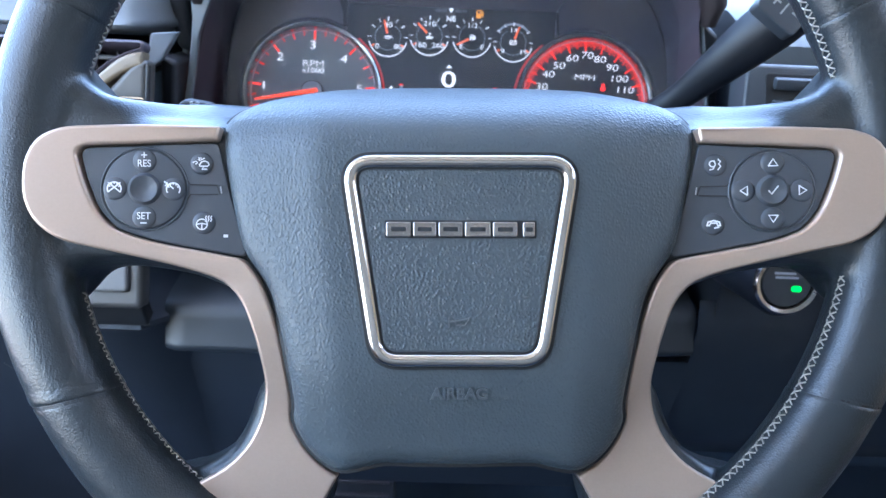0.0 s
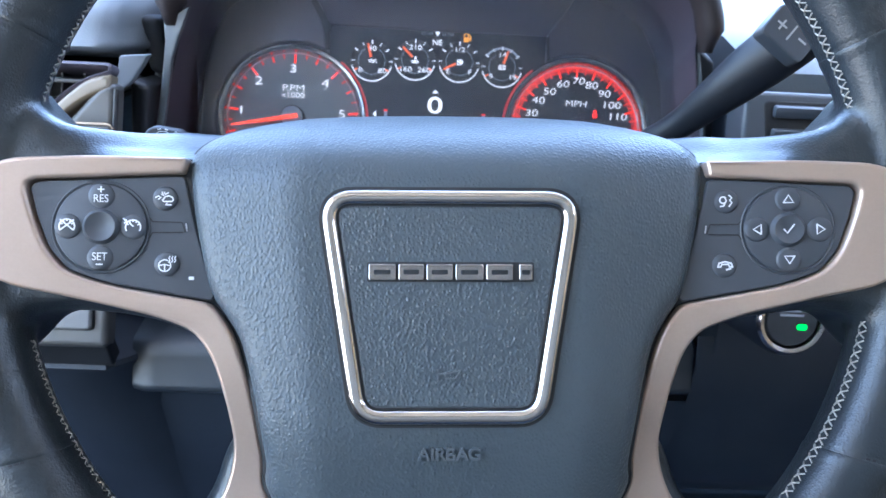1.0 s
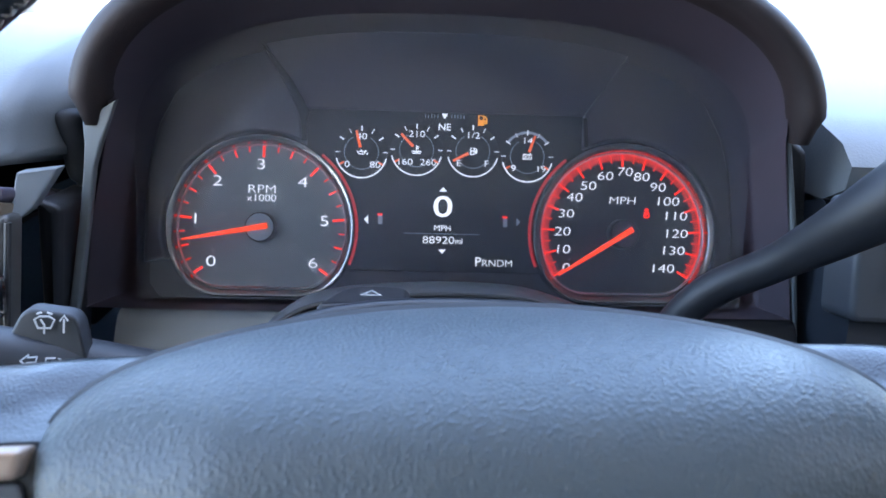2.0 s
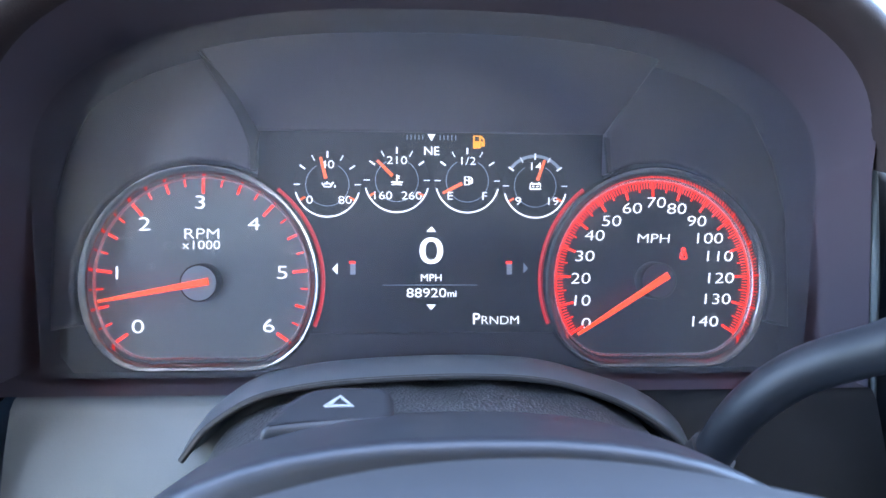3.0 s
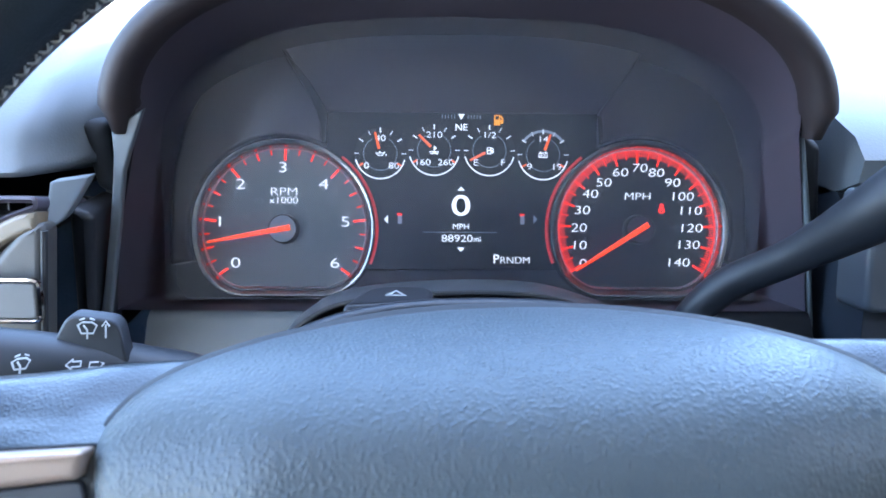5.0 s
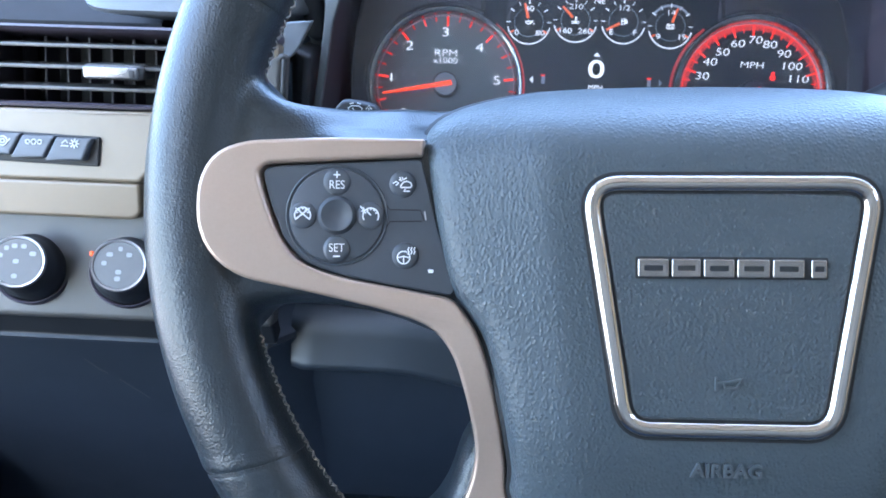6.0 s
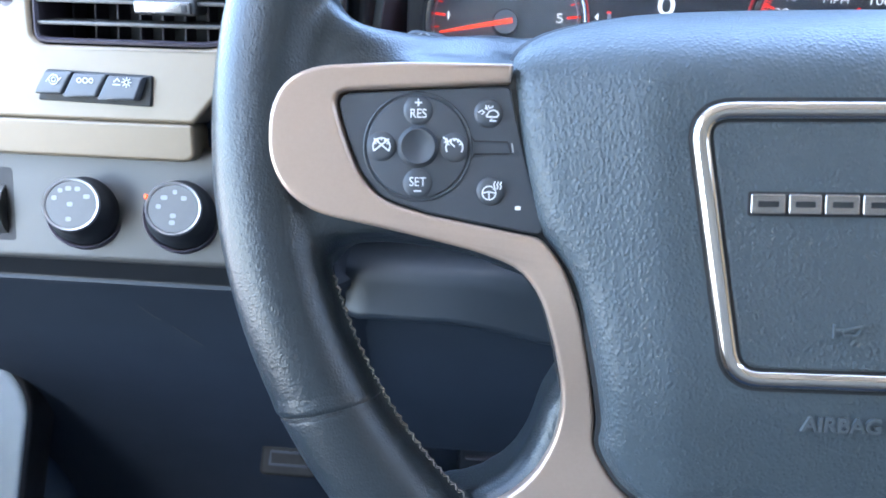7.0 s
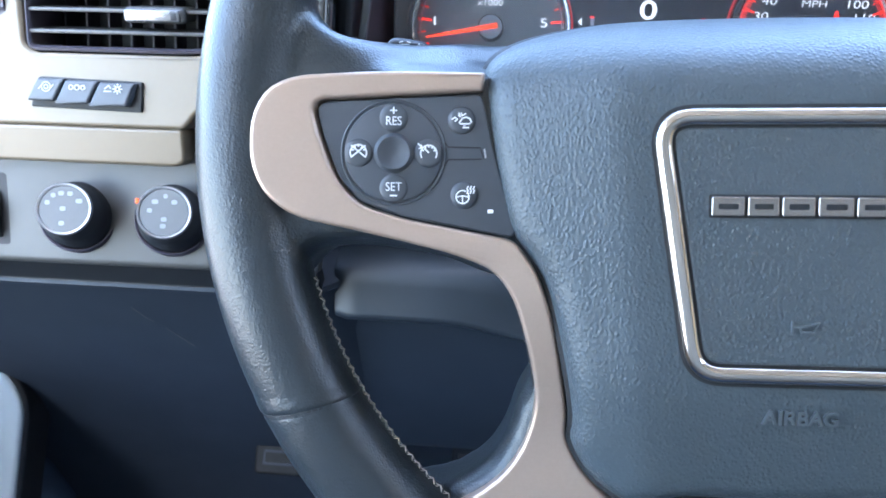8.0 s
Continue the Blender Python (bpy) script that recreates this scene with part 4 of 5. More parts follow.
# small gauges on the display
def small_gauge(name, x, y, label, low, mid, high, pointer, icon, redlow, redhigh, top_band=False):
    g = part(name, lathe([(0.0150, -0.0004), (0.0150, 0.0002), (0.0146, 0.0004), (0, 0.0004)], 48), SCREEN, cluster, label, m=pose(x, y, 0.0))
    part("ring", strokes([arc(0, 0, 0.0147, 195, 345, 30)], 0.0006, 0.0004, 0.0003), GLOWWHITE, g, "lit white ring", smooth=False)
    part("inner_ring", strokes([arc(0, 0, 0.0098, 120, 420, 40)], 0.00025, 0.0004, 0.0002), DIM, g, smooth=False)
    bm = bmesh.new()
    for a in (180, 145, 118, 90, 62, 35, 0):
        strokes([[(r * math.cos(radians(a)), r * math.sin(radians(a))) for r in (0.0125, 0.0150)]], 0.0007 if a in (145, 90, 35) else 0.0004, 0.0004, 0.0003, bm=bm)
    if top_band:
        part("top_band", strokes([arc(0, 0, 0.0139, 145, 35, 20)], 0.0014, 0.0004, 0.0002), DIM, g, "dim grey band", smooth=False)
    part("dial_scale", bm, GLOWWHITE, g, smooth=False)
    bm = bmesh.new()
    for a, on in ((210, redlow), (-30, redhigh)):
        if on:
            strokes([[(r * math.cos(radians(a)), r * math.sin(radians(a))) for r in (0.0118, 0.0140)]], 0.0009, 0.0004, 0.0003, bm=bm)
    if redlow or redhigh:
        part("limit_scale", bm, ORANGE, g, "lit orange limit marks", smooth=False)
    text_on(low, 0.0052, g, -0.0080 if len(low) < 3 else -0.0068, -0.0072, 0.0005, GLOWWHITE, "numeral", 1.25, -0.00005)
    text_on(high, 0.0052, g, 0.0080 if len(high) < 3 else 0.0068, -0.0072, 0.0005, GLOWWHITE, "numeral", 1.25, -0.00005)
    text_on(mid, 0.0052, g, 0, 0.0090, 0.0005, GLOWWHITE, "numeral", 1.25, -0.00005)
    part("symbol", strokes(icon, 0.00055, 0.0004, 0.0003), GLOWWHITE, g, "lit white symbol", smooth=False)
    bm = plate([(0.0028, -0.0008), (0.0128, -0.0006), (0.0128, 0.0006), (0.0028, 0.0008)], 0.0008, 0.0012, 0.0002, 1)
    part("needle", bm, ORANGE, g, "lit orange pointer", m=pose(0, 0, 0, 0, 0, pointer))


OIL = [[(-0.0024, 0.0006), (-0.0014, -0.0010), (0.0014, -0.0010), (0.0026, 0.0010)], [(-0.0014, 0.0004), (0.0010, 0.0004), (0.0014, 0.0), (0.0026, 0.0008)], [(-0.0002, 0.0004), (-0.0002, 0.0012)], [(0.0034, -0.0004), (0.0034, -0.0012)]]
TEMP = [[(0, -0.0006), (0, 0.0024)], [(0, 0.0018), (0.0010, 0.0018)], [(0, 0.0009), (0.0010, 0.0009)], [(-0.0026, -0.0010), (-0.0012, -0.0008), (0.0, -0.0012), (0.0012, -0.0008), (0.0026, -0.0010)], [(-0.0022, -0.0020), (0, -0.0018), (0.0022, -0.0020)]]
FUEL = [[(-0.0012, -0.0018), (-0.0012, 0.0018), (0.0008, 0.0018), (0.0008, -0.0018), (-0.0012, -0.0018)], [(-0.0012, 0.0002), (0.0008, 0.0002)], [(0.0008, 0.0004), (0.0016, 0.0), (0.0016, -0.0012), (0.0022, -0.0012), (0.0022, 0.0008), (0.0014, 0.0016)]]
BATT = [[(-0.0024, -0.0014), (-0.0024, 0.0010), (0.0024, 0.0010), (0.0024, -0.0014), (-0.0024, -0.0014)], [(-0.0016, 0.0010), (-0.0016, 0.0016)], [(0.0016, 0.0010), (0.0016, 0.0016)], [(-0.0014, -0.0002), (-0.0006, -0.0002)], [(0.0006, -0.0002), (0.0014, -0.0002)]]
small_gauge("oil_pressure_gauge", -0.0475, 0.0316, "small lit oil pressure gauge", "0", "40", "80", 104, OIL, True, True)
small_gauge("temperature_gauge", -0.0159, 0.0338, "small lit coolant temperature gauge", "160", "210", "260", 135, TEMP, True, True)
small_gauge("fuel_gauge", 0.0166, 0.0338, "small lit fuel gauge near empty", "E", "1/2", "F", 207, FUEL, False, False)
small_gauge("battery_gauge", 0.0483, 0.0316, "small lit battery voltage gauge", "9", "14", "19", 70, BATT, True, True, True)
SZ = 0.0
text_on("NE", 0.0056, cluster, 0, 0.0473, SZ, GLOWWHITE, "lettering", 1.05, label="lit white compass heading")
part("compass_scale", strokes([[(x, 0.0527), (x, 0.0547)] for x in (-0.0112, -0.0094, -0.0076, -0.0058, -0.0040, 0.0040, 0.0058, 0.0076, 0.0094, 0.0112)], 0.0003, SZ, 0.0002), DIM, cluster, smooth=False)
part("compass_arrow", plate([(-0.0018, 0.0552), (0.0, 0.0520), (0.0018, 0.0552)], SZ, SZ + 0.0003, 0.0001, 1), GLOWWHITE, cluster)
bm = strokes([[(-0.0016, -0.0026), (-0.0016, 0.0028), (0.0012, 0.0028), (0.0012, -0.0026), (-0.0016, -0.0026)], [(0.0012, 0.0), (0.0022, 0.0), (0.0022, -0.0018), (0.0030, -0.0018), (0.0030, 0.0012), (0.0018, 0.0024)]], 0.0008, 0, 0.0003)
plate([(-0.0016, -0.0026), (0.0012, -0.0026), (0.0012, 0.0004), (-0.0016, 0.0004)], 0, 0.0003, 0.0001, 1, bm=bm)
part("low_fuel_light", bm, AMBER, cluster, "lit amber low fuel warning", smooth=False, m=pose(0.0213, 0.0518, SZ))
text_on("0", 0.0172, cluster, 0, 0.0008, SZ, GLOWWHITE, "numeral", 1.4, 0.0001, label="lit white speed reading")
text_on("MPH", 0.0046, cluster, 0, -0.0111, SZ, GLOWWHITE, "lettering", 1.1)
text_on("88920", 0.0060, cluster, -0.0022, -0.0181, SZ, GLOWWHITE, "numeral", 1.25, -0.00005)
text_on("mi", 0.0046, cluster, 0.0096, -0.0184, SZ, GLOWWHITE, "lettering", 1.0)
text_on("P", 0.0075, cluster, 0.0208, -0.0302, SZ, GLOWWHITE, "lettering", 1.0)
text_on("RNDM", 0.0056, cluster, 0.0320, -0.0308, SZ, GLOWWHITE, "lettering", 1.12, -0.00008)
part("divider", strokes([[(-0.0222, -0.0143), (0.0212, -0.0143)]], 0.0003, SZ, 0.0002), DIM, cluster, smooth=False)
for y, s in ((0.0112, 1), (-0.0243, -1)):
    part("arrow", plate([(-0.0022, y - 0.0010 * s), (0.0022, y - 0.0010 * s), (0.0, y + 0.0014 * s)], SZ, SZ + 0.0003, 0.0001, 1), GLOWWHITE, cluster)
part("arrow", plate([(-0.0428, -0.0043), (-0.0428, -0.0095), (-0.0452, -0.0069)], SZ, SZ + 0.0003, 0.0001, 1), GLOWWHITE, cluster)
part("arrow", plate([(0.0428, -0.0040), (0.0428, -0.0090), (0.0450, -0.0065)], SZ, SZ + 0.0003, 0.0001, 1), DIM, cluster)
for x in (-0.0359, 0.0362):
    part("lane_mark", plate([(x - 0.0012, -0.0095), (x + 0.0012, -0.0095), (x + 0.0012, -0.0035), (x - 0.0012, -0.0035)], SZ, SZ + 0.0002, 0.0001, 1), DIM, cluster)
    part("lane_mark_top", plate([(x - 0.0016, -0.0045), (x + 0.0012, -0.0045), (x + 0.0012, -0.0033), (x - 0.0016, -0.0033)], SZ, SZ + 0.0004, 0.0001, 1), RED, cluster)
for x, y, a0, a1 in ((-0.1028, -0.0130, 52, -22), (0.1040, -0.0122, 128, 202)):
    path = [(p, q, 0.0005) for p, q in arc(x, y, 0.0538, a0, a1, 30)]
    part("halo", tube(path, 0.0007, 6), HALO, cluster, "red light line round the dial")

# ---- gauge hood and cluster surround ----
def hood_curve(t, grow, z0=0.848, a=0.182, b=0.095, n=2.4):
    """The arch of the hood: t from 0 (right foot) to pi (left foot)."""
    c, s = math.cos(t), math.sin(t)
    x = (a + grow) * math.copysign(abs(c) ** (2 / n), c)
    z = z0 + (b + grow) * abs(s) ** (2 / n)
    return x + 0.001, z


hood = thing("gauge_hood", Matrix(), "charcoal vinyl hood arching over the instrument cluster", "gauge hood")
rings = []
SECTION = [(-0.012, 0.300), (-0.0150, 0.250), (-0.0170, 0.238), (-0.0168, 0.230), (-0.0148, 0.2235), (-0.0115, 0.2195), (-0.0075, 0.2185), (-0.0035, 0.2205), (-0.0008, 0.2250), (0.0010, 0.2320), (0.0018, 0.2420), (0.0015, 0.2600), (0.0, 0.280), (-0.004, 0.340), (-0.008, 0.400), (-0.012, 0.400)]
for i in range(61):
    t = math.pi * i / 60
    end = min(t, math.pi - t)
    k = 1 - 0.5 * (1 - smooth01(0.0, 0.12, end)) 
    ring = []
    for g, y in SECTION:
        x, z = hood_curve(t, -0.012 + (g + 0.012) * k)
        ring.append((x, 0.232 + (y - 0.232) * (k if y < 0.232 else 1), z))
    rings.append(ring)
part("visor", loft(rings, cap_start=True, cap_end=True), HOOD, hood, "soft charcoal visor with a rounded lip", angle=75)

CM = pose(-0.0008, 0.2848, 0.7974, 72.4, 0, 0)
pairs = []
for i in range(61):
    t = math.pi * i / 60
    c, s = math.cos(t), math.sin(t)
    p = CM @ Vector((0.166 * math.copysign(abs(c) ** 0.72, c), 0.020 + 0.074 * abs(s) ** 0.72, -0.002))
    x, z = hood_curve(t, -0.0166)
    pairs.append((p, Vector((x, 0.2315, z))))
for x, y, ox, oz in ((-0.1665, -0.012, -0.1790, 0.8030), (-0.1660, -0.046, -0.1885, 0.7512), (-0.160, -0.0535, -0.1600, 0.7512), (-0.08, -0.0535, -0.08, 0.7512), (0.08, -0.0535, 0.08, 0.7512), (0.160, -0.0535, 0.1600, 0.7512), (0.1660, -0.046, 0.1885, 0.7512), (0.1665, -0.012, 0.1790, 0.8030)):
    pairs.append((CM @ Vector((x, y, -0.002)), Vector((ox, 0.2385, oz))))
rings = [[p.lerp(q, f) for p, q in pairs] for f in (0, 0.08, 0.3, 0.6, 1.0)]
low = CM.inverted()
cover = []
for p, q in pairs[:61]:
    top = low @ p.lerp(q, 0.45)
    foot = low @ Vector((top.x * 0.985, 0.252, 0.752))
    foot.x = top.x
    cover.append([top.lerp(foot, k / 8) for k in range(9)])
lens = part("lens", loft(cover, closed=False), LENS, cluster, "clear plastic lens with dust and a painted veil of glare", angle=80)
lens.visible_shadow = False
arch_line = [hood_curve(math.pi * i / 40, -0.018) for i in range(41)] + [(-0.163, 0.74), (0.165, 0.74)]
bm = plate(arch_line, -0.352, -0.345, 0.001, 1)
part("hood_back", warp(bm, lambda x, y, z: (x, -z, y)), HOUSING, hood, "black wall closing the hood")
surround = part("surround", loft(rings), HOUSING, hood, "matte black funnel round the dials", angle=60)
for s in (-1, 1):
    pts = [(0.1895 * s, 0.735), (0.1990 * s, 0.735), (0.1930 * s, 0.80), (0.186 * s, 0.842), (0.176 * s, 0.850), (0.1700 * s, 0.848), (0.1815 * s, 0.803)]
    bm = plate(rounded(pts, 0.003), -0.31, -0.244, 0.004, 4)
    post = part("side_post", warp(bm, lambda x, y, z: (x, -z + (0.85 - y) * 0.05, y)), STALK, hood, "black side post beside the dials")
    if s < 0:
        pts = [(-0.1590, 0.8600), (-0.1752, 0.8500), (-0.1748, 0.8389), (-0.1759, 0.8270), (-0.1790, 0.8030), (-0.1850, 0.7670), (-0.1910, 0.7350), (-0.1862, 0.7350), (-0.1802, 0.7670), (-0.1740, 0.8030), (-0.1702, 0.8290), (-0.1665, 0.8400)]
        bm = warp(plate(pts, -0.229, -0.225, 0.0012, 4), lambda x, y, z: (x, -z - (0.83 - y) * 0.12, y))
    else:
        pts = rounded([(0.1670, 0.852), (0.1700, 0.852), (0.1825, 0.803), (0.1955, 0.740), (0.1925, 0.740), (0.1795, 0.803)], 0.0015)
        bm = warp(plate(pts, -0.250, -0.2335, 0.0016, 4), lambda x, y, z: (x, -z + (0.85 - y) * 0.05, y))
    part("edge_strip", bm, LIT_SLATE, hood, "smooth slate edge strip")

bm = box(0.011, 0.026, 0.032, 0.005, 4)
part("hood_foot", warp(bm, lambda x, y, z: (1.25 * x - 0.1850 - 0.16 * z, y + 0.2480, 1.15 * z + 0.8350)), ARCH, hood, "dark rounded foot of the hood")

# panel below the dials, with an arch over the column
lower = thing("column_surround", Matrix(), "grey plastic panel below the dials with an arched opening", "dash panel")
# one panel: left half coloured as lit, right half and underside as shaded
for name, x0, x1, mat, label in (("panel", -0.1705, 0.04, LIT_SLATE, "slate plastic panel"), ("side_panel", 0.04, 0.19, ARCH, "plastic panel painted dark for shade")):
    rows = []
    for i in range(17):
        x = x0 + (x1 - x0) * i / 16
        rows.append([(x, 0.268, 0.744), (x, 0.243, 0.7500), (x, 0.238, 0.7503), (x, 0.2335, 0.7475), (x, 0.224, 0.733), (x, 0.214, 0.712), (x, 0.213, 0.706), (x, 0.219, 0.700), (x, 0.30, 0.690)])
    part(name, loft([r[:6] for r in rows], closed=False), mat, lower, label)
    part("underside", loft([r[5:] for r in rows], closed=False), ARCH, lower, "underside painted dark for shade")
INNER = curve_through([(x, 0.2130, z) for x, z in ((-0.0995, 0.7370), (-0.0945, 0.7440), (-0.0879, 0.7519), (-0.0730, 0.7621), (-0.0586, 0.7667), (-0.0355, 0.7700), (0.0034, 0.7717), (0.0360, 0.7701), (0.0589, 0.7641), (0.0747, 0.7572), (0.0880, 0.7484), (0.0970, 0.7400), (0.1040, 0.7290))], 5, closed=False)
rings = []
for p in INNER:
    away = Vector((p.x * 0.75, 0, p.z - 0.725)).normalized()
    grow = 0.0008 - 0.0006 * smooth01(-0.070, -0.095, p.x) + 0.0035 * smooth01(0.060, 0.090, p.x)
    rings.append([p + away * (g + k * grow) + Vector((0, d, 0)) for g, k, d in ((-0.012, 1, 0.034), (-0.003, 1, 0.022), (-0.0003, 1, 0.0175), (0.0002, 1, 0.0155), (0.0006, 0.6, 0.0095), (0.0006, 0.2, 0.0030), (0.0, 0, 0.0004), (-0.0008, 0, 0.0004), (-0.0014, 0, 0.0030), (-0.0060, 0, 0.014), (-0.0240, 0, 0.040))])
part("arch", loft(rings, closed=False), SLATE, lower, "dark slate arched lip over the column", angle=70)
part("arch_edge", tube([p + Vector((0, 0.0012, -0.0010)) for p in INNER], 0.0013, 8), DARKGAP, lower, "dark inner edge of the arch")

# ---- steering column ----
column = thing("steering_column", pose(0, -0.00366, 0.7907, 68.9, 0, 0), "black plastic steering column shroud with a leather boot", "steering column")


def column_ring(w, a, b, dy=0.0):
    return [(a * math.copysign(abs(math.cos(t)) ** 0.8, math.cos(t)), dy + b * math.copysign(abs(math.sin(t)) ** 0.85, math.sin(t)), w) for t in (2 * math.pi * i / 48 for i in range(48))]


part("shroud", loft([column_ring(w, a, b, dy) for w, a, b, dy in ((-0.094, 0.070, 0.040, 0.002), (-0.095, 0.086, 0.0500, 0.004), (-0.096, 0.0915, 0.0515, 0.0045), (-0.098, 0.0935, 0.0522, 0.0048), (-0.102, 0.0942, 0.0522, 0.005), (-0.120, 0.0945, 0.0515, 0.0055), (-0.140, 0.094, 0.0503, 0.006), (-0.156, 0.092, 0.0488, 0.006), (-0.162, 0.090, 0.0470, 0.006), (-0.165, 0.080, 0.042, 0.006))], cap_start=True, cap_end=True), SHROUD, column, "black plastic column shroud", angle=50)
part("front_collar", loft([column_ring(w, a, b, 0.001) for w, a, b in ((-0.040, 0.060, 0.040), (-0.046, 0.072, 0.0475), (-0.055, 0.078, 0.0500), (-0.075, 0.083, 0.0505), (-0.096, 0.085, 0.0500))], cap_start=True, cap_end=True), SHROUD, column, "black ring between wheel and shroud", angle=50)
rings = []
rnd = random.Random(4)
for w, a, b, dy in ((-0.156, 0.078, 0.0415, 0.004), (-0.166, 0.082, 0.0425, 0.004), (-0.170, 0.081, 0.0415, 0.004), (-0.176, 0.079, 0.0400, 0.004), (-0.182, 0.083, 0.0420, 0.004), (-0.188, 0.088, 0.0440, 0.005), (-0.194, 0.090, 0.0450, 0.006), (-0.200, 0.091, 0.0455, 0.007), (-0.212, 0.092, 0.0470, 0.009), (-0.226, 0.092, 0.0480, 0.011)):
    ring = column_ring(w, a, b, dy)
    k, h = rnd.uniform(2.0, 5.0), rnd.uniform(0, 6.28)
    rings.append([(x + 0.0012 * math.sin(k * 40 * x + h), y + 0.0012 * math.sin(k * 35 * x + h), z) for x, y, z in ring])
part("boot", loft(rings), BOOT, column, "wrinkled black leather boot", angle=80)
pts = rounded([(-0.056, -0.0150), (-0.018, -0.0115), (-0.018, 0.0110), (-0.046, 0.0120)], [0.004, 0.005, 0.008, 0.012])
tilt = part("hazard_button", plate(pts, -0.008, 0.003, 0.003, 4), STALK, column, "black hazard warning button", m=pose(0, 0.0560, -0.150, -70, 0, 0))
part("symbol", strokes([[(-0.0036, -0.0024), (0.0036, -0.0024), (0, 0.0034), (-0.0036, -0.0024)]], 0.0017, 0.003, 0.0003), KNOBPRINT, tilt, "white triangle symbol", smooth=False, m=pose(-0.034, 0.0, 0))

# ---- gear selector lever ----
gear = thing("gear_selector_lever", Matrix(), "black column gear selector lever with a plus-minus button", "gear lever")
arm = curve_through([(0.0965, 0.193, 0.746), (0.0985, 0.190, 0.752), (0.1020, 0.185, 0.767), (0.1080, 0.181, 0.779), (0.116, 0.177, 0.789), (0.124, 0.171, 0.797), (0.132, 0.161, 0.806), (0.140, 0.151, 0.8165), (0.149, 0.137, 0.831), (0.160, 0.126, 0.846), (0.173, 0.116, 0.862), (0.186, 0.109, 0.878), (0.198, 0.103, 0.894), (0.204, 0.101, 0.902)], 3, closed=False)
rad = [0.0072 + 0.0008 * smooth01(3, 12, i) + 0.0066 * smooth01(18, 30, i) - 0.009 * smooth01(35, 40, i) for i in range(len(arm))]
part("arm", tube(arm, rad, 18), STALK, gear, "black curved lever arm")
part("base_collar", tube(arm[0:4], 0.0086, 18), DARKGAP, gear, "rubber collar")
c = Vector((0.1635, 0.1010, 0.864))
m = Matrix.Translation(c) @ pose(0, 0, 0, 72, 0, 0) @ pose(0, 0, 0, 0, 0, -38)
btn = part("plus_minus_button", plate(rounded([(-0.0125, -0.009), (0.0125, -0.009), (0.0125, 0.009), (-0.0125, 0.009)], 0.003), -0.008, 0.002, 0.0012, 3), BUTTON, gear, "black rocker button", m=m)
part("symbol", strokes([[(-0.0085, 0), (-0.0035, 0)], [(-0.006, -0.0025), (-0.006, 0.0025)], [(0, -0.004), (0, 0.004)], [(0.0045, 0), (0.0085, 0)]], 0.0009, 0.002, 0.0003), PRINT, btn, "pale plus and minus marks", smooth=False, m=pose(0, 0, 0, 0, 0, 0))

# ---- turn signal stalk ----
stalk = thing("turn_signal_stalk", pose(-0.0045, 0, -0.0045), "black multi-function stalk with white symbols", "stalk")
line = [(-0.075, 0.112, 0.772), (-0.105, 0.104, 0.783), (-0.125, 0.100, 0.787), (-0.150, 0.096, 0.7915), (-0.178, 0.092, 0.7965), (-0.205, 0.088, 0.8010), (-0.212, 0.087, 0.8020)]
ROUND = [0.009, 0.0105, 0.0120, 0.0128, 0.0128, 0.0120, 0.008]
part("arm", tube(line, ROUND, 22), STALK, stalk, "black round stalk")
part("dial_ring", tube([(-0.1745, 0.0925, 0.7960), (-0.1900, 0.0902, 0.7985)], 0.0134, 28), HOUSING, stalk, "ribbed twist ring")


def on_stalk(x, y, z):
    """A printed mark, (x, y) in the plane of the dash, laid on the round stalk."""
    k = max(0, min(5, next((i for i in range(6) if line[i + 1][0] <= x), 5)))
    f = (x - line[k][0]) / (line[k + 1][0] - line[k][0])
    ya, za = (line[k][n] + f * (line[k + 1][n] - line[k][n]) for n in (1, 2))
    r = ROUND[k] + f * (ROUND[k + 1] - ROUND[k])
    return (x, ya - math.sqrt(max(1e-8, r * r - (y - za) ** 2)) - z - 0.0003, y)


fin = rounded([(-0.147, 0.794), (-0.116, 0.788), (-0.1212, 0.8085), (-0.1385, 0.8105)], 0.004)
bm = plate(fin, -0.006, 0.0, 0.001, 2)
part("paddle", warp(bm, lambda x, y, z: (x, 0.092 - z + (y - 0.79) * 0.3, y)), STALK, stalk, "black wiper paddle")


def wiper(x, y, s=1.0):
    return [[(x + s * a, y + s * b) for a, b in run] for run in ([(-0.0032, 0.0012), (-0.0020, -0.0014), (0.0020, -0.0014), (0.0032, 0.0012), (0.0016, 0.0022), (-0.0016, 0.0022), (-0.0032, 0.0012)], [(0, -0.0030), (0, -0.0004), (-0.0012, 0.0012)], [(-0.0024, 0.0030), (-0.0010, 0.0034)], [(0.0010, 0.0034), (0.0024, 0.0030)])]


bm = strokes(wiper(-0.1312, 0.8062) + [[(-0.1250, 0.8035), (-0.1250, 0.8075)], [(-0.1262, 0.8072), (-0.1250, 0.8088), (-0.1238, 0.8072)]], 0.0005, 0.0, 0.0003)
part("symbol", warp(bm, lambda x, y, z: (x, 0.0912 - z + (y - 0.79) * 0.3, y)), PRINT, stalk, "pale wiper symbol", smooth=False)
left = [(-0.1369, 0.7968), (-0.1345, 0.7986), (-0.1345, 0.7977), (-0.1312, 0.7975), (-0.1312, 0.7957), (-0.1345, 0.7959), (-0.1345, 0.7950), (-0.1369, 0.7968)]
right = [(-0.1245, 0.7955), (-0.1269, 0.7973), (-0.1269, 0.7964), (-0.1300, 0.7967), (-0.1300, 0.7949), (-0.1269, 0.7946), (-0.1269, 0.7937), (-0.1245, 0.7955)]
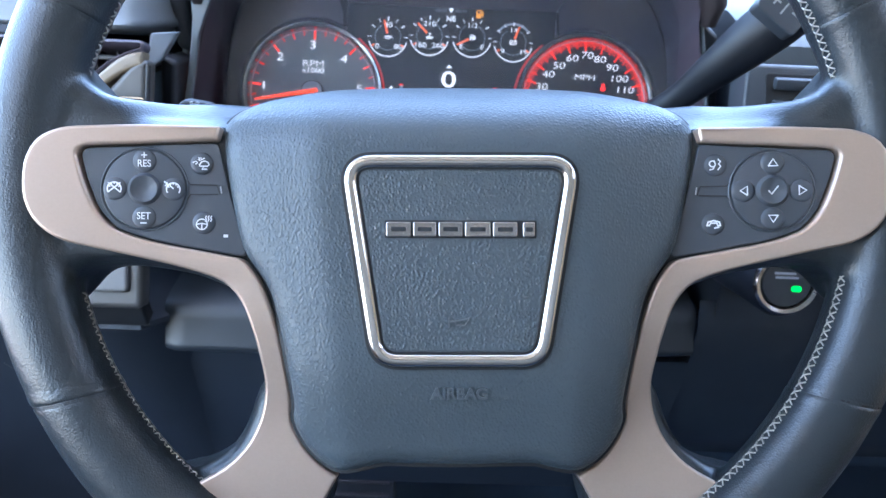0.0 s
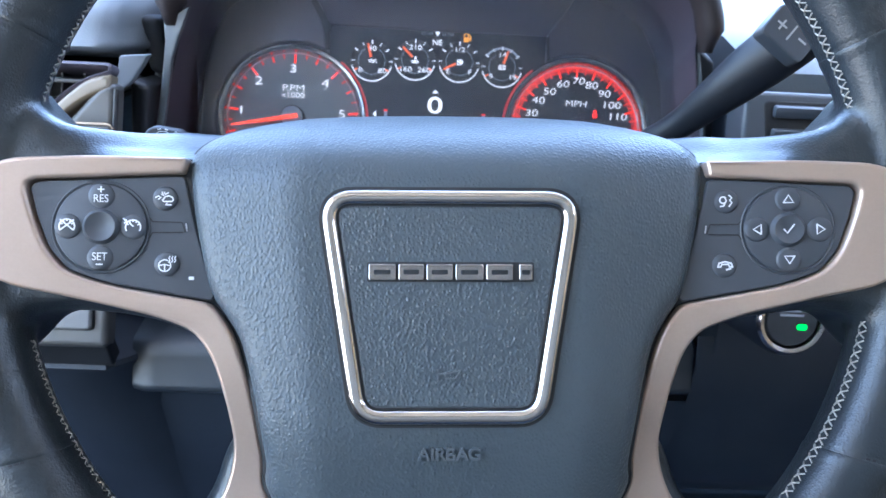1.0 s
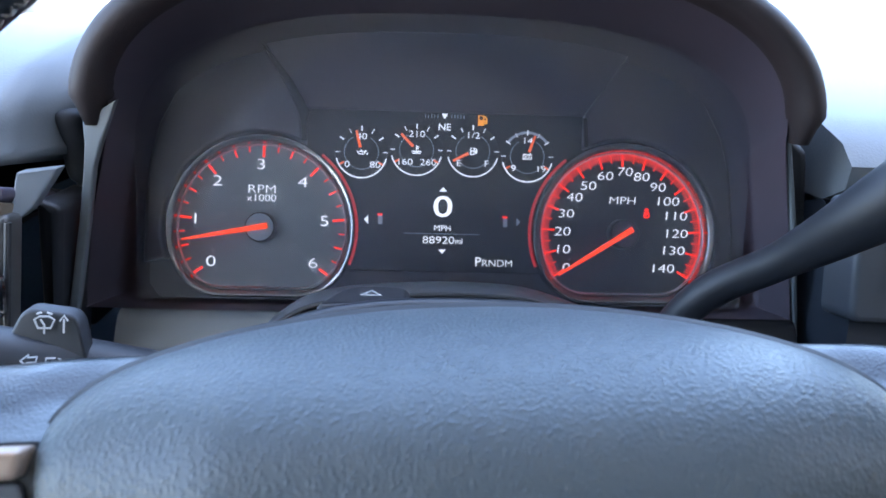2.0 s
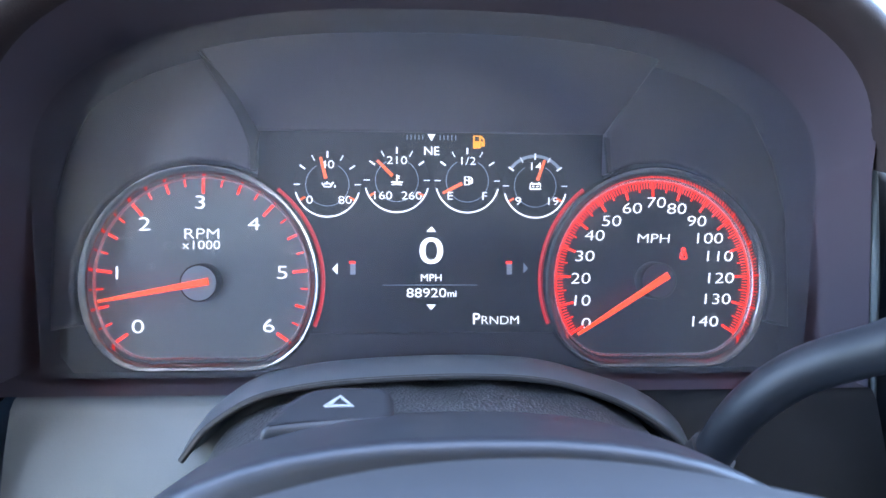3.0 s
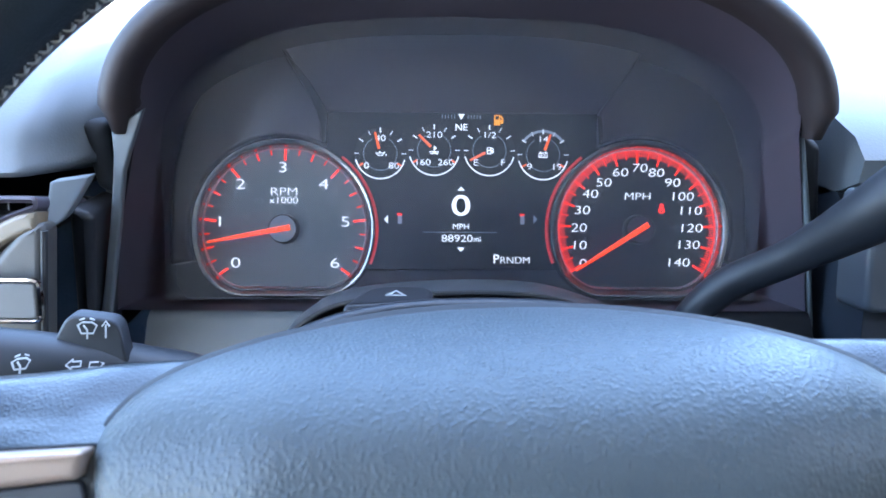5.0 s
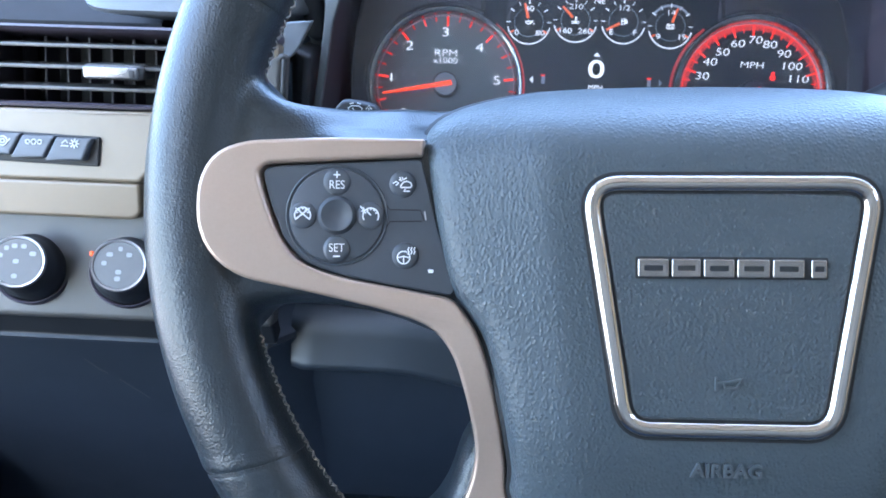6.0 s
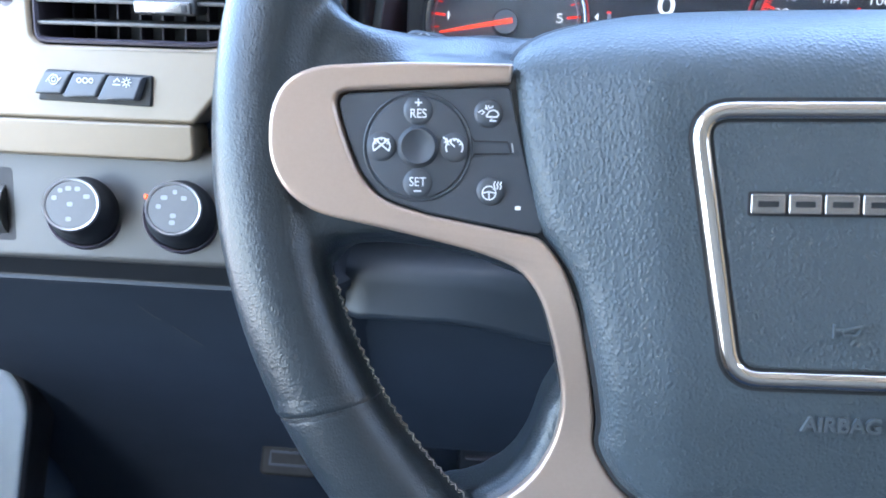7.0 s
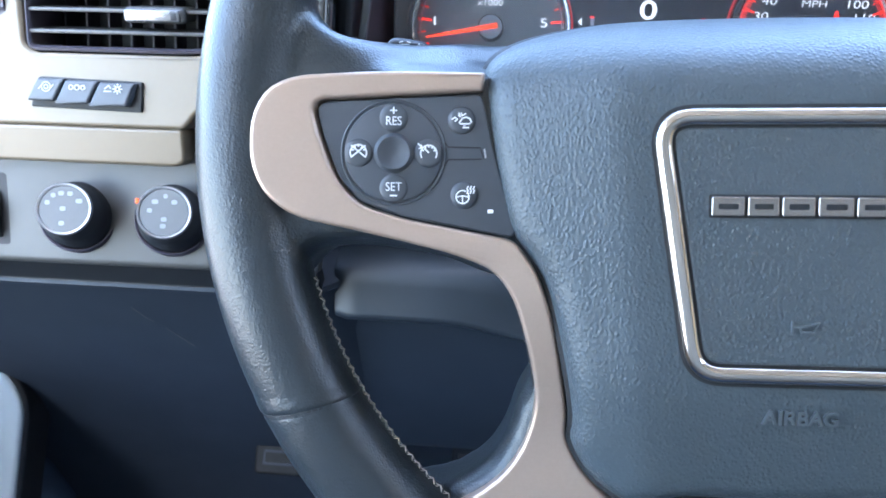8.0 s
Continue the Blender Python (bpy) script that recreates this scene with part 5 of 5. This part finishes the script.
left, right = ([(c + 0.75 * (u - c), 0.7962 + 0.75 * (v - 0.7962)) for u, v in run] for run, c in ((left, -0.1335), (right, -0.1265)))
for run in (left, right, [(-0.1228, 0.7972), (-0.1220, 0.7962), (-0.1222, 0.7932)]):
    part("symbol", warp(strokes(list(zip(run, run[1:])), 0.0004, 0.0, 0.0003), on_stalk), PRINT, stalk, "white turn signal arrow", smooth=False)
for body, x, z, size in (("FRONT", -0.1640, 0.7945, 0.0046), ("INT", -0.1480, 0.7925, 0.0046), ("OFF", -0.1960, 0.7995, 0.0040)):
    bm = lettering(body, size, 0.0002)
    part("lettering", warp(bm, lambda u, v, w: on_stalk(x + u, z + v, w)), PRINT, stalk, "white printed lettering", smooth=False)
part("symbol", warp(strokes(wiper(-0.1490, 0.7982, 0.8), 0.0005, 0.0, 0.0003), on_stalk), PRINT, stalk, "pale wiper symbol", smooth=False)
part("symbol", warp(strokes(wiper(-0.1650, 0.8010, 0.8), 0.0005, 0.0, 0.0003), on_stalk), PRINT, stalk, "pale wiper symbol", smooth=False)

# ---- left dash: trim panel, vent, switches, knobs ----
def facing(m_tilt, x, y, z, turn=0):
    """A frame on the dash: local z towards the driver, y up the panel."""
    return pose(x, y, z, 90 - m_tilt, 0, turn)


trim = thing("trim_panel", facing(14, -0.33, 0.165, 0.765), "champagne satin trim panel round the air vent", "trim panel")
outline = [(-0.10, -0.0225), (0.0595, -0.0225), (0.0760, -0.003), (0.0930, 0.0150), (0.106, 0.0280), (0.118, 0.0390), (0.128, 0.0455), (0.1385, 0.0490), (0.1385, 0.0580), (0.130, 0.0565), (0.1225, 0.0530), (0.1100, 0.0425), (0.098, 0.0300), (0.085, 0.0215), (0.070, 0.0180), (-0.026, 0.0180), (-0.0315, 0.0225), (-0.0325, 0.0560), (-0.047, 0.0580), (-0.049, 0.075), (-0.10, 0.075)]
radii = [0.004, 0.003, 0.004, 0.01, 0.01, 0.01, 0.01, 0.001, 0.001, 0.01, 0.01, 0.01, 0.01, 0.01, 0.01, 0.005, 0.005, 0.003, 0.003, 0.004, 0.004]
part("panel", plate(rounded(outline, radii, 4), -0.018, 0.0, 0.0024, 4), BEIGE, trim, "champagne satin painted panel", angle=30)
hole = rounded([(-0.031, 0.0190), (0.068, 0.0190), (0.085, 0.0225), (0.098, 0.0310), (0.110, 0.0435), (0.1225, 0.0530), (0.1385, 0.0585), (0.1385, 0.0645), (-0.031, 0.0645)], [0.006, 0.008, 0.008, 0.008, 0.008, 0.008, 0.002, 0.003, 0.006], 4)
bm = plate(rounded([(-0.10, -0.0225), (0.0590, -0.0225), (0.0585, -0.0405), (0.053, -0.0438), (-0.10, -0.0432)], 0.003), -0.02, 0.0, 0.002, 3)
part("lower_facet", warp(bm, lambda x, y, z: (x, y, z + 0.16 * (y + 0.0225))), BEIGE, trim, "champagne lower facet")

SLIDER = material("satin_grey_metal", (0.16, 0.16, 0.165), 0.28, 0.8, vary=0.1, scale=200)
vent = thing("air_vent", facing(14, -0.33, 0.165, 0.765), "black air vent with horizontal slats and a satin slider", "air vent")
part("duct", plate(offset(hole, 0.001), -0.060, -0.050, 0.001, 1), DARKGAP, vent, "dark duct behind the slats")
part("frame", loft([[(x, y, z) for x, y in offset(hole, d)] for d, z in ((0.0, -0.055), (0.0, -0.002), (-0.0015, -0.001), (-0.003, -0.004), (-0.003, -0.055))]), HOUSING, vent, "black vent frame")
for i, (x0, x1) in enumerate(((-0.030, 0.100), (-0.030, 0.108), (-0.030, 0.132))):
    y = 0.0315 + 0.0118 * i
    part("slat", box(x1 - x0, 0.0022, 0.022, 0.0008, 2), GREY, vent, m=pose((x0 + x1) / 2, y, -0.013, 10, 0, 0))
for i in range(12):
    x = -0.024 + 0.0135 * i
    y0 = 0.0235 + 0.030 * smooth01(0.085, 0.125, x)
    part("vane", box(0.0016, 0.064 - y0, 0.014, 0.0005, 1), HOUSING, vent, m=pose(x, (0.064 + y0) / 2, -0.036))
slider = part("slider", box(0.0335, 0.0085, 0.020, 0.0022, 3), GREY, vent, "grey slider tab", m=pose(0.0455, 0.0405, -0.0075, 10, 0, 0))
part("slider_front", box(0.0315, 0.0066, 0.003, 0.0012, 3), SLIDER, slider, "satin silver front of the slider", m=pose(-0.0006, -0.0002, 0.0098))
part("slider_notch", box(0.0034, 0.0040, 0.002, 0.0006, 2), DARKGAP, slider, "dark notch in the slider", m=pose(0.0118, -0.0004, 0.0107))

part("side_cheek", plate(rounded([(-0.0485, 0.0190), (-0.0325, 0.0190), (-0.0325, 0.075), (-0.0485, 0.075)], 0.002), -0.02, -0.003, 0.001, 2), GREY, vent, "grey cheek beside the slats")

roller = lathe([(0.0, -0.0040), (0.0170, -0.0040), (0.0174, 0.0), (0.0170, 0.0040), (0.0, 0.0040)], 48)
for v in roller.verts:
    r = math.hypot(v.co.x, v.co.y)
    if r > 0.01:
        k = 1 - (0.04 if round(math.atan2(v.co.y, v.co.x) / (2 * math.pi / 48)) % 2 else 0.0)
        v.co.x, v.co.y = v.co.x * k, v.co.y * k
part("thumbwheel", roller, HOUSING, vent, "ribbed dark thumbwheel", m=pose(-0.0450, 0.0460, -0.0150, 0, 90, 0), smooth=False)

bank = thing("switch_bank", facing(14, -0.3338, 0.165, 0.7640), "row of three black dash switches", "switch bank")
part("frame", plate(rounded([(-0.0250, -0.0112), (0.0400, -0.0128), (0.0412, 0.0040), (-0.0190, 0.0056)], 0.0014), -0.003, 0.0022, 0.0008, 2), DARKGAP, bank, "black switch frame")
EDGES = (-0.0240, -0.0078, 0.0118, 0.0342)
for i in range(3):
    a, b = EDGES[i] + 0.0003, EDGES[i + 1] - 0.0003
    y0, y1 = -0.0078 - 0.0010 * i, 0.0046 - 0.0008 * i
    slant = 0.0062 if i < 2 else 0.0048
    bm = plate(rounded([(a, y0), (b, y0), (b + slant, y1), (a + 0.0062, y1)], [0.0016 if i == 0 else 0.0005, 0.0016 if i == 2 else 0.0005, 0.0008, 0.0008]), 0.0, 0.0076, 0.0014, 4)
    warp(bm, lambda x, y, z: (x, y, z - 0.16 * max(0.0, y + 0.0045) if z > 0.002 else z))
    b_ob = part("button", bm, BUTTON, bank, "black push button")
    x = (a + b) / 2 + 0.0040
    lines = [[arc(x, 0.0, 0.0026, 0, 360, 14), arc(x, 0.0, 0.0012, 0, 360, 10), [(x - 0.0042, -0.0012), (x - 0.0030, 0.0004)], [(x + 0.0042, 0.0012), (x + 0.0030, -0.0004)]],
             [arc(x - 0.0034, 0.0, 0.0012, 0, 360, 10), arc(x, 0.0, 0.0014, 0, 360, 10), arc(x + 0.0034, 0.0, 0.0012, 0, 360, 10)],
             [[(x - 0.0052, -0.0016), (x - 0.0012, -0.0016)], [(x - 0.0048, -0.0002), (x - 0.0028, 0.0016), (x - 0.0016, 0.0002)], arc(x + 0.0024, -0.0002, 0.0012, 0, 360, 10)] + [[(x + 0.0024 + 0.0018 * math.cos(q), -0.0002 + 0.0018 * math.sin(q)), (x + 0.0024 + 0.0026 * math.cos(q), -0.0002 + 0.0026 * math.sin(q))] for q in (0, 0.785, 1.571, 2.356, 3.142, 3.927, 4.712, 5.498)]][i]
    bm = strokes(lines, 0.0006, 0.0, 0.0003)
    part("symbol", warp(bm, lambda u, v, w: (u, v, w + 0.0077 - 0.16 * max(0.0, v + 0.0045))), PRINT, b_ob, "pale printed symbol", smooth=False)

knobpanel = thing("knob_panel", facing(15, -0.31, 0.160, 0.692), "grey plastic dash panel holding two rotary knobs", "dash panel")
part("panel", plate(rounded([(-0.14, -0.035), (0.113, -0.034), (0.114, 0.036), (-0.14, 0.036)], 0.005), -0.012, 0.0, 0.004, 4), GREY, knobpanel, "grey grained plastic panel")
# the turned-back lip has its shade painted in with near-black
part("lower_lip", plate(rounded([(-0.14, -0.021), (0.112, -0.021), (0.112, 0.004), (-0.14, 0.004)], 0.004), -0.010, 0.0, 0.002, 3), ARCH, knobpanel, "lip turned back below the knobs, painted dark for shade", m=pose(0, -0.032, -0.003, 38, 0, 0))
sidepanel = thing("column_side_panel", facing(8, -0.31, 0.160, 0.692), "grey plastic panel between trim and steering column", "dash panel")
part("panel", plate(rounded([(0.050, 0.022), (0.1145, 0.022), (0.118, 0.070), (0.122, 0.126), (0.112, 0.124), (0.090, 0.100), (0.050, 0.060)], 0.005), -0.012, 0.0, 0.004, 4), GREY, sidepanel, "grey grained plastic panel")
part("edge", tube([(0.1145, 0.024, -0.001), (0.118, 0.070, -0.001), (0.1215, 0.122, -0.001)], 0.0016, 8), DARKGAP, sidepanel, "dark joint along the edge")
KNOBRING = material("dull_chrome", (0.26, 0.26, 0.27), 0.30, 0.8, vary=0.1, scale=200)


KNOB_TILT = pose(0, 0, 0, -15.8, 12.6, 0)


def knob(m):
    k = thing("rotary_knob", m, "black rotary knob with a grey face and silver ring", "knob", "headlamp and drive knobs")
    part("base_ring", lathe([(0.0222, -0.008), (0.0222, 0.0016), (0.0216, 0.0026), (0.0206, 0.0020), (0.0200, -0.002)], 48), HOUSING, k, "black recess ring")
    part("body", lathe([(0.0198, -0.006), (0.0196, 0.006), (0.0180, 0.0085), (0.0164, 0.0130), (0.0156, 0.0225), (0.0150, 0.0250), (0.0120, 0.0256), (0, 0.0256)], 48), STALK, k, "black waisted knob body")
    part("silver_ring", lathe([(0.0152, 0.0240), (0.0152, 0.0256), (0.0146, 0.0264), (0.0136, 0.0262), (0.0132, 0.0252)], 48), KNOBRING, k, "satin silver ring")
    f = part("face", lathe([(0.0133, 0.0250), (0.0132, 0.0258), (0, 0.0259)], 48), KNOBFACE, k, "pale grey knob face")
    return k, f


def knob_marks(face, spots):
    """Small pale printed marks of the knob's own pattern."""
    for x, y, w in spots:
        bm = plate(rounded([(x - w, y - 0.0013), (x + w, y - 0.0013), (x + w, y + 0.0013), (x - w, y + 0.0013)], 0.0011, 3), 0.0259, 0.0261, 0.00005, 1)
        part("mark", bm, KNOBPRINT, face, "pale printed mark", smooth=False)


_, f1 = knob(facing(15, -0.31, 0.160, 0.692) @ pose(-0.0325, -0.0040, 0) @ KNOB_TILT)
knob_marks(f1, [(-0.0060, 0.0078, 0.0013), (-0.0018, 0.0090, 0.0016), (0.0030, 0.0088, 0.0015), (-0.0090, 0.0036, 0.0014), (0.0080, 0.0046, 0.0018), (-0.0006, 0.0002, 0.0016), (-0.0010, -0.0082, 0.0015)])
k2, f2 = knob(facing(15, -0.31, 0.160, 0.692) @ pose(0.0262, -0.0034, 0) @ KNOB_TILT)
knob_marks(f2, [(-0.0050, 0.0060, 0.0018), (0.0006, 0.0092, 0.0012), (0.0054, 0.0058, 0.0016), (-0.0078, 0.0010, 0.0014), (0.0, -0.0040, 0.0016), (-0.0004, -0.0078, 0.0016)])
part("pointer", plate(rounded([(-0.0157, 0.0050), (-0.0140, 0.0050), (-0.0140, 0.0078), (-0.0157, 0.0078)], 0.0006), 0.0235, 0.0262, 0.0004, 2), ORANGE, k2, "small orange pointer")
wheel_switch = thing("dimmer_wheel", facing(15, -0.396, 0.1600, 0.690), "dark ribbed dimmer thumbwheel in a recess", "thumbwheel")
part("recess", plate(rounded([(-0.009, -0.022), (0.009, -0.022), (0.009, 0.022), (-0.009, 0.022)], 0.003), -0.004, 0.0006, 0.0003, 1), DARKGAP, wheel_switch, "dark recess")
bm = lathe([(0.0, -0.005), (0.018, -0.005), (0.0185, 0.0), (0.018, 0.005), (0.0, 0.005)], 40)
part("roller", bm, GREY, wheel_switch, "grey roller", m=pose(-0.001, -0.003, -0.010, 0, 90, 0))

sw = thing("chrome_framed_switch", facing(8, -0.203, 0.1655, 0.7865), "grey switch in a bright chrome frame beside the column", "switch")
out = rounded([(-0.017, -0.010), (0.015, -0.010), (0.015, 0.007), (-0.017, 0.007)], 0.003)
part("frame", loft([[(x, y, z) for x, y in offset(out, o)] for o, z in ((0.0016, 0.0), (0.0014, 0.0020), (0.0004, 0.0026), (-0.0006, 0.0015), (-0.0006, 0.0))]), CHROME, sw, "chrome frame")
part("rocker", plate(offset(out, -0.0008), -0.004, 0.0022, 0.001, 2), KNOBFACE, sw, "grey rocker")

# pale switch beside the column
pb = thing("pedal_switch", facing(15, -0.2185, 0.1582, 0.685), "pale grey pedal adjustment switch", "switch")
part("frame", plate(rounded([(-0.016, -0.016), (0.014, -0.016), (0.014, 0.022), (-0.016, 0.022)], 0.004), -0.004, 0.0012, 0.0008, 2), DARKGAP, pb, "dark joint round the buttons")
for y0, y1 in ((-0.0150, 0.0022), (0.0034, 0.0210)):
    part("button", plate(rounded([(-0.0150, y0), (0.0130, y0), (0.0130, y1), (-0.0150, y1)], 0.003), 0.0, 0.0040, 0.0016, 3), KNOBFACE, pb, "pale grey button")

# knee panel below
knee = thing("knee_panel", Matrix(), "dark plastic knee panel below the knobs", "knee panel")
rows = []
for x in (-0.53, -0.45, -0.35, -0.25, -0.205, -0.190, -0.186):
    e = 0.02 * smooth01(-0.205, -0.186, x)
    rows.append([(x, 0.30, 0.66), (x, 0.178 + e, 0.645), (x, 0.166 + e, 0.641), (x, 0.1645 + e, 0.6375), (x, 0.170 + e, 0.632), (x, 0.205 + e, 0.56), (x, 0.27, 0.44), (x, 0.32, 0.34), (x, 0.36, 0.22)])
part("panel", loft(rows, closed=False), DARK, knee, "dark grained plastic")
# thin lighter bar in place of the highlight along the panel's edge
bm = tube([(-0.53, 0.1660, 0.6405), (-0.30, 0.1660, 0.6405), (-0.20, 0.1675, 0.6405)], 0.0011, 8)
part("edge_highlight", bm, GREY, knee, "pale bead painting the highlight on the edge")
bm = strokes([[(0, 0), (0.006, -0.010), (0.010, -0.014)], [(0.016, -0.020), (0.030, -0.040)]], 0.0008, 0, 0.0002)
part("scuff", warp(bm, lambda x, y, z: (x - 0.330, 0.1745 - y * 0.48 - z, 0.617 + y)), GREY, knee, "pale scuff", smooth=False)

rows = [[(x, 0.262, 0.612), (x, 0.204, 0.606), (x, 0.2090, 0.590), (x, 0.2230, 0.56), (x, 0.2690, 0.44), (x, 0.329, 0.40)] for x in (-0.205, -0.06, 0.06, 0.190)]
part("apron", loft(rows, closed=False), DARK, knee, "dark apron below the column")

bolster = thing("column_bolster", Matrix(), "slate plastic bolster under the steering column", "knee panel")
rows = []
for i in range(49):
    x = -0.195 + 0.382 * i / 48
    dip = 0.012 * smooth01(-0.13, -0.05, x) * (1 - smooth01(0.04, 0.12, x))
    e = 0.004 * smooth01(0.188, 0.195, -x) + 0.02 * smooth01(0.06, 0.20, x)
    rows.append([(x, y + e, z - dip * f) for y, z, f in ((0.30, 0.664, 0), (0.230, 0.658, 0), (0.200, 0.6535, 0), (0.186, 0.6505, 0), (0.1815, 0.647, 0.2), (0.180, 0.640, 0.6), (0.1775, 0.628, 1), (0.1755, 0.6215, 1), (0.1750, 0.6190, 1), (0.1770, 0.6160, 1), (0.182, 0.6150, 1), (0.26, 0.606, 1), (0.32, 0.59, 1))])
part("panel", loft([r[:8] for r in rows], closed=False), BOLSTER, bolster, "slate plastic panel", angle=70)
part("lower_lip", loft([r[7:] for r in rows], closed=False), BOLSTER, bolster, "rounded lower lip", angle=70)
rows = [[(x, y, z) for y, z in ((0.235, 0.655), (0.232, 0.668), (0.222, 0.690), (0.225, 0.715))] for x in (-0.190, -0.10, 0.0, 0.10, 0.187)]
part("column_well", loft(rows, closed=False), DARK, bolster, "dark panel behind the column", angle=70)

# door pocket at the foot of the door
pocket = thing("door_pocket", pose(-0.534, 0.20, 0.44, 78, 0, 12), "pale grey door pocket with a dark rounded edge", "door pocket")
out = rounded([(-0.10, -0.20), (0.020, -0.20), (0.052, -0.05), (0.076, 0.055), (0.058, 0.092), (-0.02, 0.118), (-0.10, 0.120)], [0.01, 0.02, 0.08, 0.035, 0.03, 0.05, 0.01], 7)
part("border", plate(out, -0.05, 0.0, 0.005, 4), STALK, pocket, "dark rounded border")
part("panel", plate(offset(out, -0.003), -0.01, 0.003, 0.004, 3), POCKET, pocket, "pale grey panel")
part("cap_ring", lathe([(0.016, 0.003), (0.0155, 0.0045), (0.0135, 0.0045), (0.0130, 0.003)], 32), HOUSING, pocket, "dark ring", m=pose(0.022, 0.030, 0))

# ---- ignition button ----
ign = thing("start_button", facing(8, 0.2042, 0.118, 0.7085) @ Matrix.Scale(0.87, 4), "round start button with a chrome ring and green light", "start button")
part("housing", lathe([(0.026, -0.100), (0.0255, -0.004), (0.0235, 0.0), (0.0215, -0.002)], 48), DARK, ign)
part("chrome_ring", lathe([(0.0236, -0.004), (0.0233, 0.0005), (0.0215, 0.0026), (0.0190, 0.0016), (0.0176, -0.002)], 48), BADGE, ign, "chrome ring")
cap = part("cap", lathe([(0.0178, -0.004), (0.0175, 0.0002), (0.0165, 0.001), (0, 0.0006)], 48), BUTTON, ign, "black push cap")
part("indicator", plate(rounded([(0.0035, -0.0063), (0.0105, -0.0063), (0.0105, -0.0022), (0.0035, -0.0022)], 0.002), 0.0006, 0.0014, 0.0003, 2), GREEN, cap, "lit green indicator")
part("mark", strokes([[(-0.009, 0.0065), (0.005, 0.0065)], [(-0.008, 0.0035), (0.007, 0.0035)]], 0.0016, 0.0008, 0.0002), DIM, cap, "pale printed bars", smooth=False)

# ---- pedals ----
rel = thing("brake_release", pose(-0.275, 0.276, 0.410, 55, 0, 0), "worn metal brake release pad in the footwell", "pedal")
part("pad", plate(rounded([(-0.026, -0.016), (0.026, -0.016), (0.026, 0.016), (-0.026, 0.016)], 0.006), -0.012, 0.0, 0.003, 3), PEDAL, rel, "worn metal pad")
part("groove", strokes([[(-0.017, -0.006), (0.017, -0.006), (0.018, 0.005), (-0.017, 0.005), (-0.017, -0.006)]], 0.002, 0.0, 0.0006), DARK, rel, "raised rubber rib", smooth=False)
part("arm", tube([(0, 0, -0.01), (0, 0.05, -0.05), (0, 0.16, -0.07)], 0.008, 8), DARK, rel, "dark steel arm")
ped = thing("brake_pedal", pose(-0.085, 0.40, 0.32, 40, 0, 0), "dark rubber brake pedal under the column", "pedal")
part("pad", plate(rounded([(-0.05, -0.04), (0.05, -0.04), (0.045, 0.04), (-0.045, 0.04)], 0.012), -0.014, 0.0, 0.004, 3), DARK, ped, "ribbed rubber pad")
for i in range(5):
    part("rib", box(0.080, 0.004, 0.004, 0.001, 2), HOUSING, ped, m=pose(0, -0.028 + 0.014 * i, 0.001))
part("arm", tube([(0, 0, -0.01), (0, 0.10, -0.10), (0, 0.30, -0.22), (0, 0.44, -0.24)], 0.010, 8), DARK, ped, "dark steel arm")
